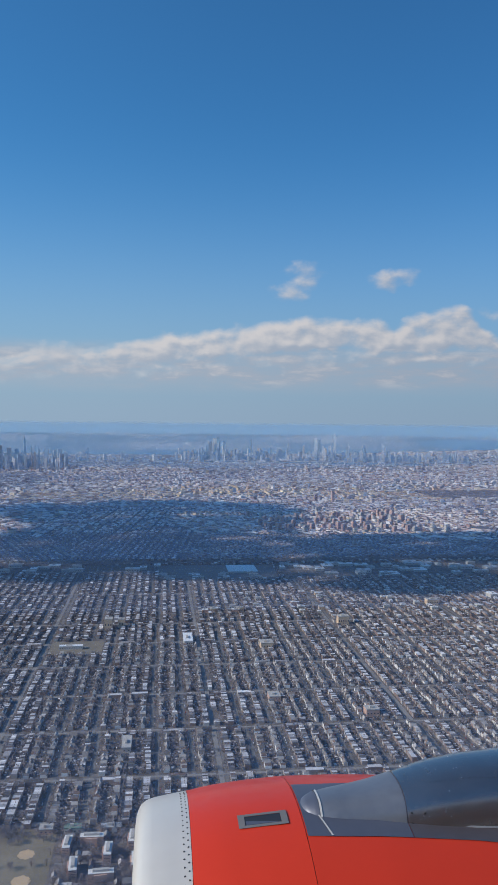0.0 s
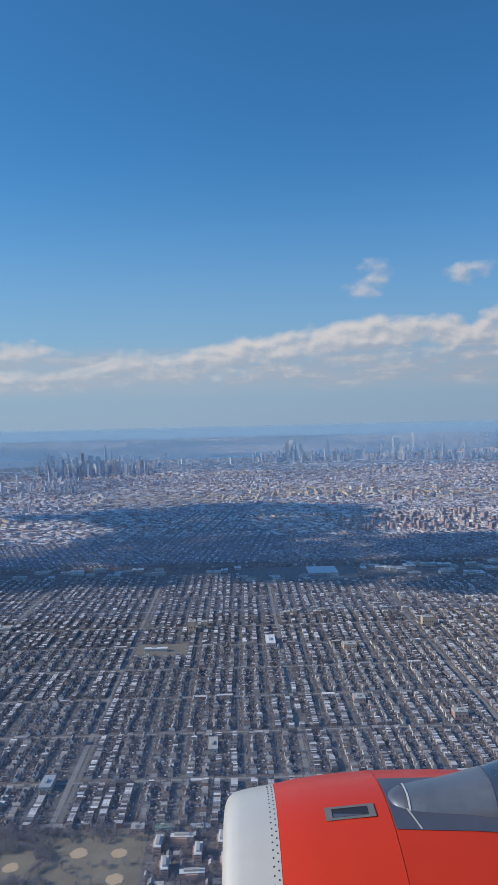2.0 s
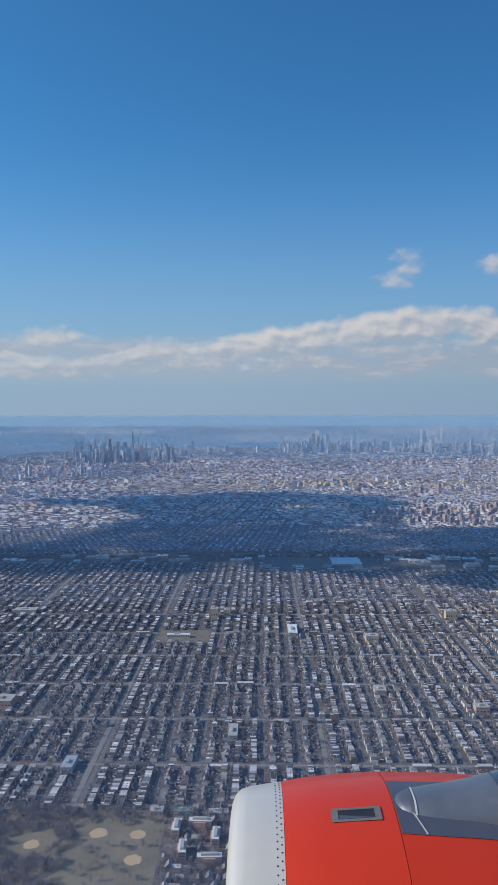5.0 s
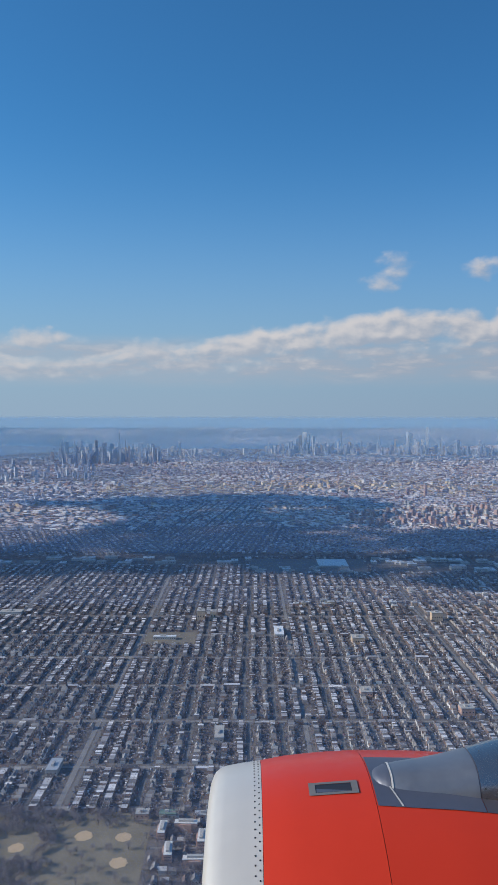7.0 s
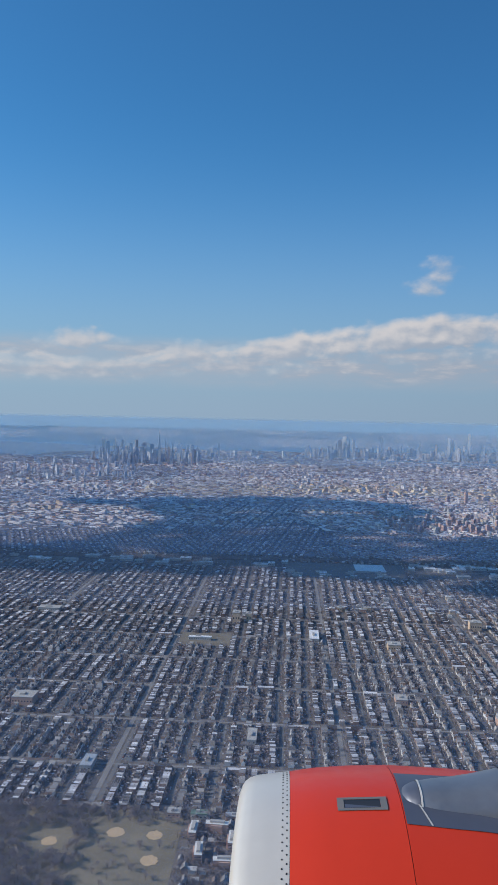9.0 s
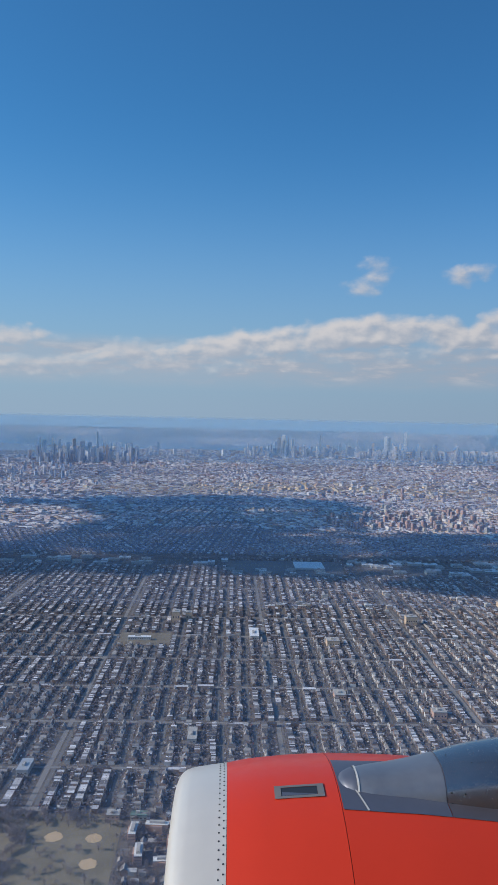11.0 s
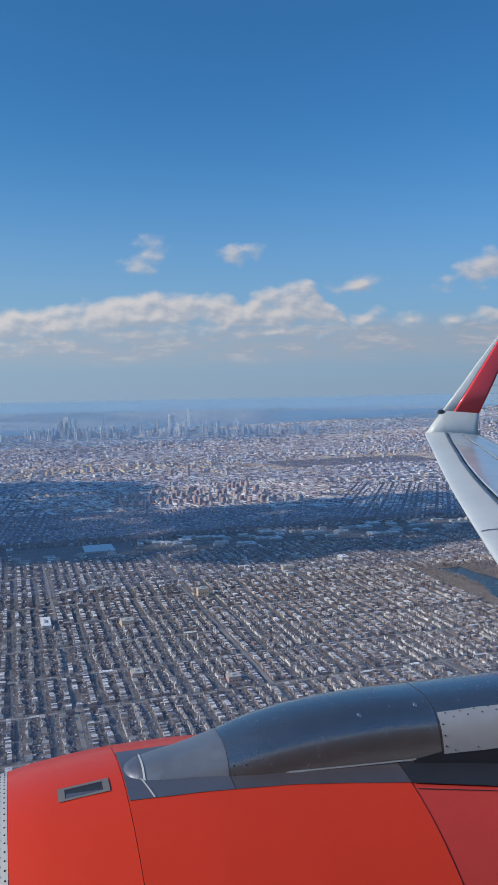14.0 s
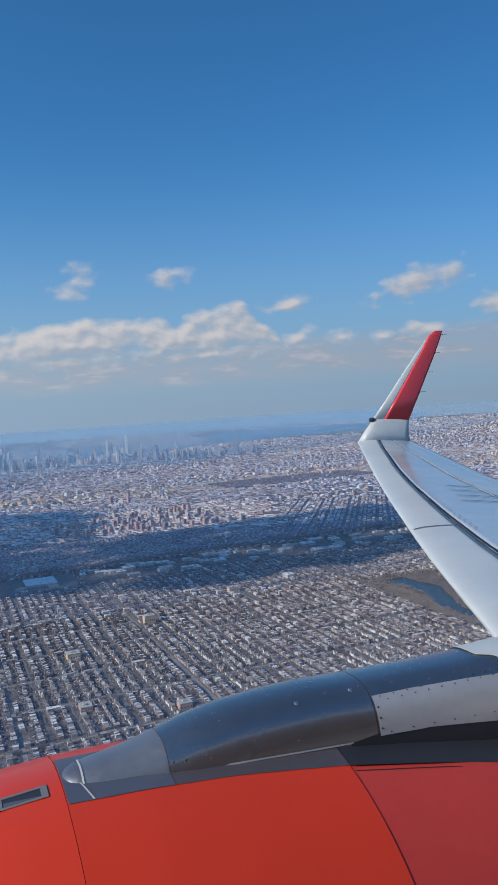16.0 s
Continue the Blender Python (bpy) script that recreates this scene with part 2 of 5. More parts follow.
M_TOWER_LIGHT = material("pale_tower_brick", (0.52, 0.48, 0.41), 0.85, 0, 0.12, 0.2, 2)
M_TOWER_RED = material("red_tower_brick", (0.5, 0.33, 0.26), 0.85, 0, 0.12, 0.2, 2)
M_WINDOW = material("window_glass_dark", (0.05, 0.06, 0.08), 0.2, 0, 0.3, 0.5, 4)
M_WHITE_ROOF = material("white_roof", (0.78, 0.79, 0.8), 0.7, 0, 0.08, 0.1, 1)
M_CLOUD = material("cloud_white", (0.85, 0.85, 0.86), 1.0, 0, 0.05, 0.01, 0.1)
# skyline tones: blue-grey, with part of the distance haze put into the colour
M_SKYLINE = material("skyline_haze_tone", (0.3, 0.36, 0.43), 0.45, 0, 0.15, 0.02, 0.3, per_object=[(0.0, (0.4, 0.47, 0.53)), (0.3, (0.52, 0.56, 0.6)), (0.55, (0.32, 0.4, 0.47)), (0.75, (0.62, 0.62, 0.62)), (0.92, (0.42, 0.39, 0.38))])
M_SKYLINE_CROWD = material("crowd_haze_tone", (0.4, 0.4, 0.4), 0.5, 0, 0.15, 0.02, 0.3, island=[(0.0, (0.38, 0.43, 0.5)), (0.3, (0.5, 0.51, 0.54)), (0.5, (0.3, 0.36, 0.44)), (0.7, (0.62, 0.61, 0.6)), (0.88, (0.48, 0.41, 0.38))])
M_CAR = material("car_paint", (0.4, 0.4, 0.4), 0.35, 0, 0.05, 1, 4, island=[(0.0, (0.6, 0.6, 0.62)), (0.3, (0.05, 0.05, 0.06)), (0.6, (0.3, 0.31, 0.33)), (0.8, (0.25, 0.05, 0.04)), (0.88, (0.06, 0.1, 0.22))])

# ---- mesh helpers ----


def link(name, bm, mat, parent=None, label="", smooth=False):
    me = bpy.data.meshes.new(name)
    bm.to_mesh(me)
    bm.free()
    for m_ in mat if isinstance(mat, (list, tuple)) else [mat]:
        me.materials.append(m_)
    if smooth:
        me.polygons.foreach_set("use_smooth", [True] * len(me.polygons))
    ob = new(name, me)
    ob.parent = parent
    return tagged(ob, label)


def part(name, bm, mat, parent, label="", smooth=False):
    return link(name, bm, mat, parent, label, smooth)


def box(bm, lo, hi, mat=0, taper=0.0):
    """A box from corner to corner, its top drawn in by taper."""
    (x0, y0, z0), (x1, y1, z1) = lo, hi
    t = taper
    v = [bm.verts.new(p) for p in ((x0, y0, z0), (x1, y0, z0), (x1, y1, z0), (x0, y1, z0), (x0 + t, y0 + t, z1), (x1 - t, y0 + t, z1), (x1 - t, y1 - t, z1), (x0 + t, y1 - t, z1))]
    for f in ((3, 2, 1, 0), (4, 5, 6, 7), (0, 1, 5, 4), (1, 2, 6, 5), (2, 3, 7, 6), (3, 0, 4, 7)):
        bm.faces.new([v[i] for i in f]).material_index = mat
    return v


def loft(bm, rings, closed=True, caps=False, mat=0):
    """Skin between rings of points."""
    vs = [[bm.verts.new(p) for p in ring] for ring in rings]
    for a, b in zip(vs, vs[1:]):
        n = len(a)
        for i in range(n if closed else n - 1):
            j = (i + 1) % n
            bm.faces.new((a[i], a[j], b[j], b[i])).material_index = mat
    if caps:
        bm.faces.new(vs[0][::-1])
        bm.faces.new(vs[-1])
    return vs


def joined(name, verts, faces, mats, face_mats=None, label="", category="", kind="stuff"):
    """One mesh of many pieces, from arrays of corners and four-cornered faces."""
    me = bpy.data.meshes.new(name)
    verts, faces = np.asarray(verts, np.float32), np.asarray(faces, np.int32)
    me.vertices.add(len(verts))
    me.vertices.foreach_set("co", verts.ravel())
    k = faces.shape[1]
    me.loops.add(faces.size)
    me.loops.foreach_set("vertex_index", faces.ravel())
    me.polygons.add(len(faces))
    me.polygons.foreach_set("loop_start", np.arange(0, faces.size, k, dtype=np.int32))
    for m_ in mats:
        me.materials.append(m_)
    if face_mats is not None:
        me.polygons.foreach_set("material_index", np.asarray(face_mats, np.int32))
    me.polygons.foreach_set("use_smooth", np.zeros(len(faces), bool))
    me.update(calc_edges=True)
    return tagged(new(name, me), label, category, kind=kind)


def boxes_mesh(name, b, mats, label, category, gable=False):
    """Many buildings in one mesh. b: rows of middle x, y, width, depth, height, turn, ground."""
    b = np.asarray(b, float)
    n = len(b)
    cx, cy, wd, dp, ht, an = b.T[:6]
    c, s = np.cos(an), np.sin(an)
    if gable:
        local = np.array([(-1, -1, 0), (1, -1, 0), (1, 1, 0), (-1, 1, 0), (-1, -1, .62), (1, -1, .62), (1, 1, .62), (-1, 1, .62), (-.06, -1, 1), (.06, -1, 1), (.06, 1, 1), (-.06, 1, 1)], float)
    else:
        local = np.array([(-1, -1, 0), (1, -1, 0), (1, 1, 0), (-1, 1, 0), (-1, -1, 1), (1, -1, 1), (1, 1, 1), (-1, 1, 1)], float)
    k = len(local)
    lx, ly, lz = local[:, 0] * wd[:, None] / 2, local[:, 1] * dp[:, None] / 2, local[:, 2] * ht[:, None] + 130.0 * (np.clip(np.hypot(cx, cy) - 3000.0, 0, None) / 1930.0)[:, None] ** 1.5
    v = np.stack([cx[:, None] + lx * c[:, None] - ly * s[:, None], cy[:, None] + lx * s[:, None] + ly * c[:, None], lz], -1).reshape(-1, 3)
    if gable:
        f = np.array([(0, 1, 5, 4), (1, 2, 6, 5), (2, 3, 7, 6), (3, 0, 4, 7), (5, 6, 10, 9), (7, 4, 8, 11), (8, 9, 10, 11), (4, 5, 9, 8), (6, 7, 11, 10)])
        fm = [0, 0, 0, 0, 1, 1, 1, 0, 0]
    else:
        f = np.array([(0, 1, 5, 4), (1, 2, 6, 5), (2, 3, 7, 6), (3, 0, 4, 7), (4, 5, 6, 7)])
        fm = [0, 0, 0, 0, 1]
    faces = (f[None] + (np.arange(n) * k)[:, None, None]).reshape(-1, 4)
    return joined(name, v, faces, mats, np.tile(fm, n), label, category)

# ---- the airliner: engine, pylon and wing, all placed from the seat ----
airliner = tagged(new("airliner"), "airliner engine with red cowl, grey pylon and swept wing", "aircraft")
airliner.location = (0, 0, EYE)
AXIS_Y, AXIS_Z = 3.6, -3.0


def turned(name, profile, mat, label="", lo=-110, hi=110, steps=96):
    """A shell turned about the engine's axis; angles from straight up, towards the seat below zero."""
    bm = bmesh.new()
    rings = []
    for x, r in profile:
        rings.append([(x, AXIS_Y + r * math.sin(radians(lo + (hi - lo) * i / steps)), AXIS_Z + r * math.cos(radians(lo + (hi - lo) * i / steps))) for i in range(steps + 1)])
    loft(bm, rings, closed=False)
    return part(name, bm, mat, airliner, label, smooth=True)


def cowl_r(x):
    """The cowl's radius along its length."""
    return float(np.interp(x, [-0.03, 0.062, 0.18, 0.365, 0.575, 0.9, 1.3, 1.9, 2.6, 3.4], [1.229, 1.241, 1.263, 1.282, 1.294, 1.29, 1.268, 1.222, 1.12, 0.96]))


lip = turned("inlet_lip", [(0.25, 0.93), (0.05, 0.96), (-0.08, 1.0), (-0.15, 1.04), (-0.188, 1.085), (-0.196, 1.115), (-0.193, 1.14), (-0.184, 1.164), (-0.172, 1.184), (-0.148, 1.203), (-0.108, 1.216), (-0.03, 1.229), (0.06, 1.241)], M_LIP, "brushed pale metal inlet lip with rivet rows")
turned("inlet_cowl", [(x, cowl_r(x)) for x in np.linspace(0.062, 0.5661, 9)], M_RED, "orange-red painted inlet cowl")
turned("fan_cowl", [(x, cowl_r(x)) for x in np.linspace(0.5686, 1.8975, 16)], M_RED, "orange-red painted fan cowl")
turned("reverser_cowl", [(x, cowl_r(x) - 0.004) for x in np.linspace(1.9015, 3.4, 14)], M_RED_DULL, "duller red reverser cowl")
turned("seam_liner", [(0.05, 1.225), (0.56, 1.283), (1.0, 1.275), (1.9, 1.21), (3.3, 0.94)], M_DARK)


def on_cowl(x, angle, lift=0.0):
    r = cowl_r(x) + lift
    return (x, AXIS_Y + r * math.sin(radians(angle)), AXIS_Z + r * math.cos(radians(angle)))


def patch(bm, pts_lo, pts_hi, lift, n=6):
    """A thin plate lying on the cowl between two lines of (x, angle)."""
    rows = []
    for (xa, aa), (xb, ab) in zip(pts_lo, pts_hi):
        rows.append([on_cowl(xa + (xb - xa) * i / n, aa + (ab - aa) * i / n, lift) for i in range(n + 1)])
    loft(bm, rows, closed=False)


# unseen fuselage side behind the seat, added and toned for the pylon to mirror
bm = bmesh.new()
rings = []
for x, r in ((-11, 0.4), (-10.6, 1.0), (-9.5, 1.55), (-7.5, 1.9), (-5, 1.98), (0, 1.98), (8, 1.98), (16, 1.98), (22, 1.6)):
    rings.append([(x, -2.5 + r * math.cos(2 * math.pi * i / 48), -0.45 + r * math.sin(2 * math.pi * i / 48)) for i in range(48)])
crown = bmesh.new()
loft(crown, [ring[3:22] for ring in rings], closed=False)
part("fuselage_crown", crown, M_CROWN, airliner, "unseen white upper fuselage added for reflections", True)
loft(bm, [ring[21:] + ring[:4] for ring in rings], closed=False)
part("fuselage", bm, M_FUSELAGE, airliner, "unseen warm-toned fuselage side added for reflections", True)

# rivets round the lip's back edge
disc = bmesh.new()
bmesh.ops.create_cone(disc, cap_ends=True, segments=8, radius1=0.0042, radius2=0.0036, depth=0.003)
rivet_mesh = bpy.data.meshes.new("rivet")
disc.to_mesh(rivet_mesh)
disc.free()
rivet_mesh.materials.append(M_SEAL)


def rivet(parent, at, normal, size=1.0):
    r = new("rivet", rivet_mesh)
    r.parent = parent
    r.matrix_basis = Matrix.Translation(at) @ Vector(normal).to_track_quat("Z", "Y").to_matrix().to_4x4() @ Matrix.Scale(size, 4)


for k in range(64):
    a = -46 + k * 1.05
    x = 0.048 if k % 2 else 0.028
    p = on_cowl(x, a, 0.001)
    rivet(lip, p, (0, math.sin(radians(a)), math.cos(radians(a))))

# the latch recess
bm = bmesh.new()
sx0, sx1, sa0, sa1 = 0.276, 0.502, -6.9, -2.3
for x0, x1, a0, a1 in ((sx0, sx1, sa0, sa0 + 0.8), (sx0, sx1, sa1 - 0.8, sa1), (sx0, sx0 + 0.03, sa0 + 0.8, sa1 - 0.8), (sx1 - 0.03, sx1, sa0 + 0.8, sa1 - 0.8)):
    patch(bm, [(x0, a0), (x1, a0)], [(x0, a1), (x1, a1)], 0.005, 3)
frame_plate = part("recess_frame", bm, material("recess_frame_grey", (0.26, 0.24, 0.22), 0.5, 0.3, 0.2, 8, 40), airliner, "worn grey recess frame", True)
bm = bmesh.new()
patch(bm, [(sx0 + 0.03, sa0 + 0.8), (sx1 - 0.03, sa0 + 0.8)], [(sx0 + 0.03, sa1 - 0.8), (sx1 - 0.03, sa1 - 0.8)], 0.0025, 3)
part("recess_pan", bm, M_DARK, frame_plate, "dark recess pan")
bm = bmesh.new()
patch(bm, [(sx0 + 0.035, sa0 + 0.9), (sx1 - 0.037, sa0 + 0.9)], [(sx0 + 0.035, sa0 + 2.2), (sx1 - 0.037, sa0 + 1.0)], 0.004, 3)
part("recess_flap", bm, M_SKIRT, frame_plate, "grey flap in the recess")

# skirt plate under the pylon, on the cowl
bm = bmesh.new()
xs = [0.572, 0.75, 0.9, 1.047]
near = [-11.0, -11.6, -11.96, -12.34]
patch(bm, [(x, a) for x, a in zip(xs, near)], [(x, 10.0) for x in xs], 0.003, 16)
foot = bmesh.new()
xs = [1.05, 1.34, 1.6, 1.9]
near = [-12.35, -13.2, -14.6, -16.5]
patch(foot, [(x, a) for x, a in zip(xs, near)], [(x, 10.0) for x in xs], 0.003, 16)
part("pylon_foot", foot, M_FOOT, airliner, "brown-grey metal foot of the pylon fairing", True)
part("pylon_skirt", bm, M_SKIRT, airliner, "dark blue-grey skirt plate", True)
bm = bmesh.new()
patch(bm, [(1.9, -16.7), (2.3, -19), (3.0, -23), (3.4, -25.5)], [(1.9, 10), (2.3, 10), (3.0, 10), (3.4, 10)], 0.006, 10)
part("aft_skirt", bm, M_DARK, airliner, "black aft skirt", True)
bm = bmesh.new()
patch(bm, [(1.91, -18.3), (2.4, -20.9), (3.0, -24.2), (3.4, -26.7)], [(1.91, -18.1), (2.4, -20.7), (3.0, -24.0), (3.4, -26.5)], 0.0, 1)
part("panel_line", bm, M_SEAL, airliner)
# bright strap that crosses the nose of the pylon
bm = bmesh.new()
patch(bm, [(0.678, -11.3), (0.687, -11.3)], [(0.64, -4.6), (0.648, -4.6)], 0.006, 6)
strap = part("strap", bm, M_LIP, airliner, "bright steel strap", True)

PX = [0.58, 0.595, 0.64, 0.72, 0.82, 0.92, 1.05, 1.20, 1.40, 1.64, 1.87, 2.10, 2.5, 2.8, 3.15, 3.5]
PT = [-1.705, -1.685, -1.67, -1.66, -1.65, -1.635, -1.61, -1.572, -1.545, -1.532, -1.533, -1.544, -1.553, -1.559, -1.545, -1.55]
PW = [0.06, 0.11, 0.145, 0.17, 0.185, 0.195, 0.215, 0.235, 0.25, 0.26, 0.265, 0.27, 0.275, 0.28, 0.28, 0.28]
PY = [3.585, 3.585, 3.588, 3.59, 3.595, 3.6, 3.61, 3.62, 3.63, 3.64, 3.65, 3.65, 3.65, 3.65, 3.65, 3.65]


def pylon_ring(x, grow=0.0):
    top, wide, mid = (float(np.interp(x, PX, col)) for col in (PT, PW, PY))
    foot = -1.99
    ring = []
    for i in range(25):
        a = math.pi * i / 24
        c, s = math.cos(a), math.sin(a)
        q = 2 / 3.0
        ring.append((x, mid - (wide + grow) * math.copysign(abs(c) ** q, c), foot + (top + grow - foot) * abs(s) ** (2 / 3.4)))
    return ring


def pylon_piece(name, x0, x1, mat, label, grow=0.0, n=14):
    bm = bmesh.new()
    loft(bm, [pylon_ring(x0 + (x1 - x0) * i / n, grow) for i in range(n + 1)], closed=False)
    return part(name, bm, mat, airliner, label, True)


pylon_piece("pylon_cap", 0.58, 0.655, M_SKIRT, "dark grey rounded cap before the pylon nose", n=6)
nose = pylon_piece("pylon_nose", 0.657, 1.045, M_PYLON_NOSE, "scuffed light grey pylon nose fairing")
fairing = pylon_piece("pylon_fairing", 1.05, 2.145, M_PYLON, "glossy dark blue-grey metal pylon fairing", n=18)
aft = pylon_piece("pylon_aft_fairing", 2.15, 3.5, M_PYLON, "glossy dark blue-grey metal pylon fairing", n=12)
for x in (1.0475, 2.1475):
    bm = bmesh.new()
    loft(bm, [pylon_ring(x + dx, -0.002) for dx in (-0.006, 0.006)], closed=False)
    part("fairing_gap", bm, M_FOOT, airliner)


def side_point(x, z, out=0.0):
    """The pylon's near side at that height."""
    top, wide, mid = (float(np.interp(x, PX, col)) for col in (PT, PW, PY))
    s = min(1.0, max(0.0, (z + 1.99) / (top + 1.99))) ** (3.4 / 2)
    return (x, mid - (wide + out) * (1 - s * s) ** (1 / 3.0), z)


# pale riveted side panel
bm = bmesh.new()
rows = []
for x, hi, lo in ((2.155, -1.6, -1.785), (2.42, -1.604, -1.80), (2.45, -1.606, -1.8), (2.7, -1.614, -1.83), (3.0, -1.626, -1.87), (3.4, -1.63, -1.9)):
    rows.append([side_point(x, hi + (lo - hi) * i / 6, 0.006) for i in range(7)])
loft(bm, rows, closed=False)
panel = part("side_panel", bm, M_PANEL, airliner, "pale grey riveted side panel", True)
for k in range(11):
    for z in (-1.607, -1.625):
        x = 2.2 + 0.085 * k + (0.04 if z < -1.61 else 0)
        rivet(panel, side_point(x, z, 0.007), (0, -1, 0.25), 0.95)
for k in range(6):
    x = 2.22 + 0.13 * k
    rivet(panel, side_point(x, -1.775 - 0.05 * max(0, x - 2.3), 0.007), (0, -1, 0.1), 0.95)
for z in (-1.65, -1.7, -1.75):
    rivet(panel, side_point(2.17, z, 0.007), (0, -1, 0.1), 1.2)
# dark strip laid over the pylon side below it
bm = bmesh.new()
rows = []
for x, hi, lo in ((1.99, -1.79, -1.95), (2.15, -1.775, -1.96), (2.5, -1.8, -1.97), (3.0, -1.86, -1.98), (3.45, -1.89, -1.98)):
    rows.append([side_point(x, hi + (lo - hi) * i / 4, 0.0035) for i in range(5)])
loft(bm, rows, closed=False)
part("lower_panel", bm, M_DARK, airliner, "black strip low on the pylon side", True)
# bright strap over the nose, and the white root fairing behind
bm = bmesh.new()
loft(bm, [pylon_ring(x, 0.004) for x in (0.655, 0.664)], closed=False)
part("nose_strap", bm, M_LIP, strap, smooth=True)
bm = bmesh.new()
rows = []
for x in np.linspace(2.92, 3.5, 9):
    ring = pylon_ring(float(x), 0.006)
    k = int(round(float(np.interp(x, [2.92, 3.15, 3.5], [11, 7, 6]))))
    cut = [ring[k + (len(ring) - 1 - k) * i // 12] for i in range(13)]
    rows.append(cut)
loft(bm, rows, closed=False)
part("root_fairing", bm, M_SLAT, airliner, "white wing-root fairing", True)
# rows of fasteners along the fairing
for k in range(34):
    x = 1.09 + k * 0.031
    z = float(np.interp(x, [1.05, 1.4, 1.9, 2.15], [-1.60, -1.567, -1.575, -1.585]))
    rivet(fairing, side_point(x, z, 0.001), (0, -0.8, 0.6), 0.55)
for x, z in ((1.74, -1.565), (2.06, -1.565)):
    r = new("fastener", bpy.data.meshes.new("fastener"))
    bm = bmesh.new()
    bmesh.ops.create_cone(bm, cap_ends=True, segments=12, radius1=0.013, radius2=0.009, depth=0.006)
    bm.to_mesh(r.data)
    bm.free()
    r.data.materials.append(M_STEEL)
    r.parent = fairing
    r.matrix_basis = Matrix.Translation(side_point(x, z, 0.002)) @ Vector((0, -0.7, 0.7)).to_track_quat("Z", "Y").to_matrix().to_4x4()
for x, z in ((1.07, -1.69), (1.13, -1.69), (1.07, -1.73)):
    rivet(fairing, side_point(x, z, 0.001), (0, -1, 0.2), 1.1)
# seam line along the fairing's foot
bm = bmesh.new()
rows = [[side_point(x, z0, 0.002), side_point(x, z0 - 0.008, 0.003)] for x, z0 in ((1.055, -1.73), (1.4, -1.745), (1.7, -1.765), (2.0, -1.785))]
loft(bm, rows, closed=False)
part("foot_seam", bm, M_PANEL, fairing)

# ---- the wing ----
LE_TIP, LE_ROOT = Vector((8.28, 14.06, -0.83)), Vector((3.65, 4.4, -1.67))


def wing_frame(y):
    """Leading and trailing edge at a station out along the wing."""
    f = (y - LE_ROOT.y) / (LE_TIP.y - LE_ROOT.y)
    le = LE_ROOT.lerp(LE_TIP, f)
    le.z += float(np.interp(y, [4.4, 5, 6.5, 8, 9.5, 11, 12.5, 14.06], [-0.02, -0.07, -0.16, -0.19, -0.2, -0.17, -0.08, 0.0]))  # the wing bends up outward
    te = Vector((float(np.interp(y, [2.5, 4.4, 10.7, 14.06], [7.6, 7.75, 8.8, 9.6])), y, float(np.interp(y, [2.5, 4.4, 10.7, 14.06], [-2.45, -2.25, -1.4, -0.905]))))
    return le, te


def airfoil(y, u, upper=True):
    """A point on the wing's skin; u from leading edge 0 to trailing edge 1."""
    le, te = wing_frame(y)
    c = (te - le).length
    t = 5 * 0.115 * (0.2969 * math.sqrt(u) - 0.126 * u - 0.3516 * u * u + 0.2843 * u ** 3 - 0.1036 * u ** 4)
    lift = (t * 0.55 + 0.012 * math.sin(math.pi * u)) if upper else -t * 0.75
    return le.lerp(te, u) + Vector((0, 0, lift * c))


def slat_line(y):
    return float(np.interp(y, [8.0, 10.0, 11.5, 13.0, 14.06], [0.195, 0.21, 0.24, 0.30, 0.39]))


def wing_piece(name, first, last, mat, label, y0=2.9, y1=14.06, n=12, stations=16):
    """A strip of wing between two lines along the span, each a function of the station."""
    bm = bmesh.new()
    rings = []
    for k in range(stations + 1):
        y = y0 + (y1 - y0) * k / stations
        u0, u1 = first(y), last(y)
        us = [u0 + (u1 - u0) * (i / n) ** (2 if u0 == 0 else 1) for i in range(n + 1)]
        rings.append([airfoil(y, u) for u in reversed(us)] + [airfoil(y, u, False) for u in us[1:]])
    loft(bm, rings)
    return part(name, bm, mat, airliner, label, True)


slat = wing_piece("slat", lambda y: 0.0, lambda y: slat_line(y) - 0.004, M_SLAT, "bright metal leading-edge slat")
skin = wing_piece("wing_skin", lambda y: slat_line(y) + 0.004, lambda y: 0.618, M_WING, "pale blue-grey wing skin")
flap = wing_piece("flap", lambda y: 0.624, lambda y: 1.0, M_WING, "pale grey trailing-edge flap")


def on_wing(name, stations, a, b, mat, parent, lift=0.004, label=""):
    """A thin strip lying on the wing, from line a to line b."""
    bm = bmesh.new()
    loft(bm, [[airfoil(y, a(y)) + Vector((0, 0, lift)), airfoil(y, b(y)) + Vector((0, 0, lift))] for y in stations], closed=False)
    return part(name, bm, mat, parent, label)


span = np.linspace(3.0, 13.9, 24)
on_wing("slat_seal", span, lambda y: slat_line(y) - 0.005, lambda y: slat_line(y) + 0.007, M_SEAL, airliner, lift=0.012, label="black slat seal line")
on_wing("flap_seal", span, lambda y: 0.618, lambda y: 0.626, M_SEAL, airliner, lift=0.012, label="black flap seal line")
on_wing("panel_line", span, lambda y: slat_line(y) * 0.86, lambda y: slat_line(y) * 0.86 + 0.005, M_SKIRT, slat, 0.008)
on_wing("trailing_strip", span, lambda y: 0.9, lambda y: 0.906, M_PANEL, flap, 0.003)
bm = bmesh.new()
rows = [[airfoil(7.5 - 1.2 * u, u) + Vector((0, 0, 0.008)), airfoil(7.53 - 1.2 * u, u) + Vector((0, 0, 0.008))] for u in np.linspace(0.01, 0.195, 10)]
loft(bm, rows, closed=False)
part("slat_joint", bm, M_SKIRT, slat)
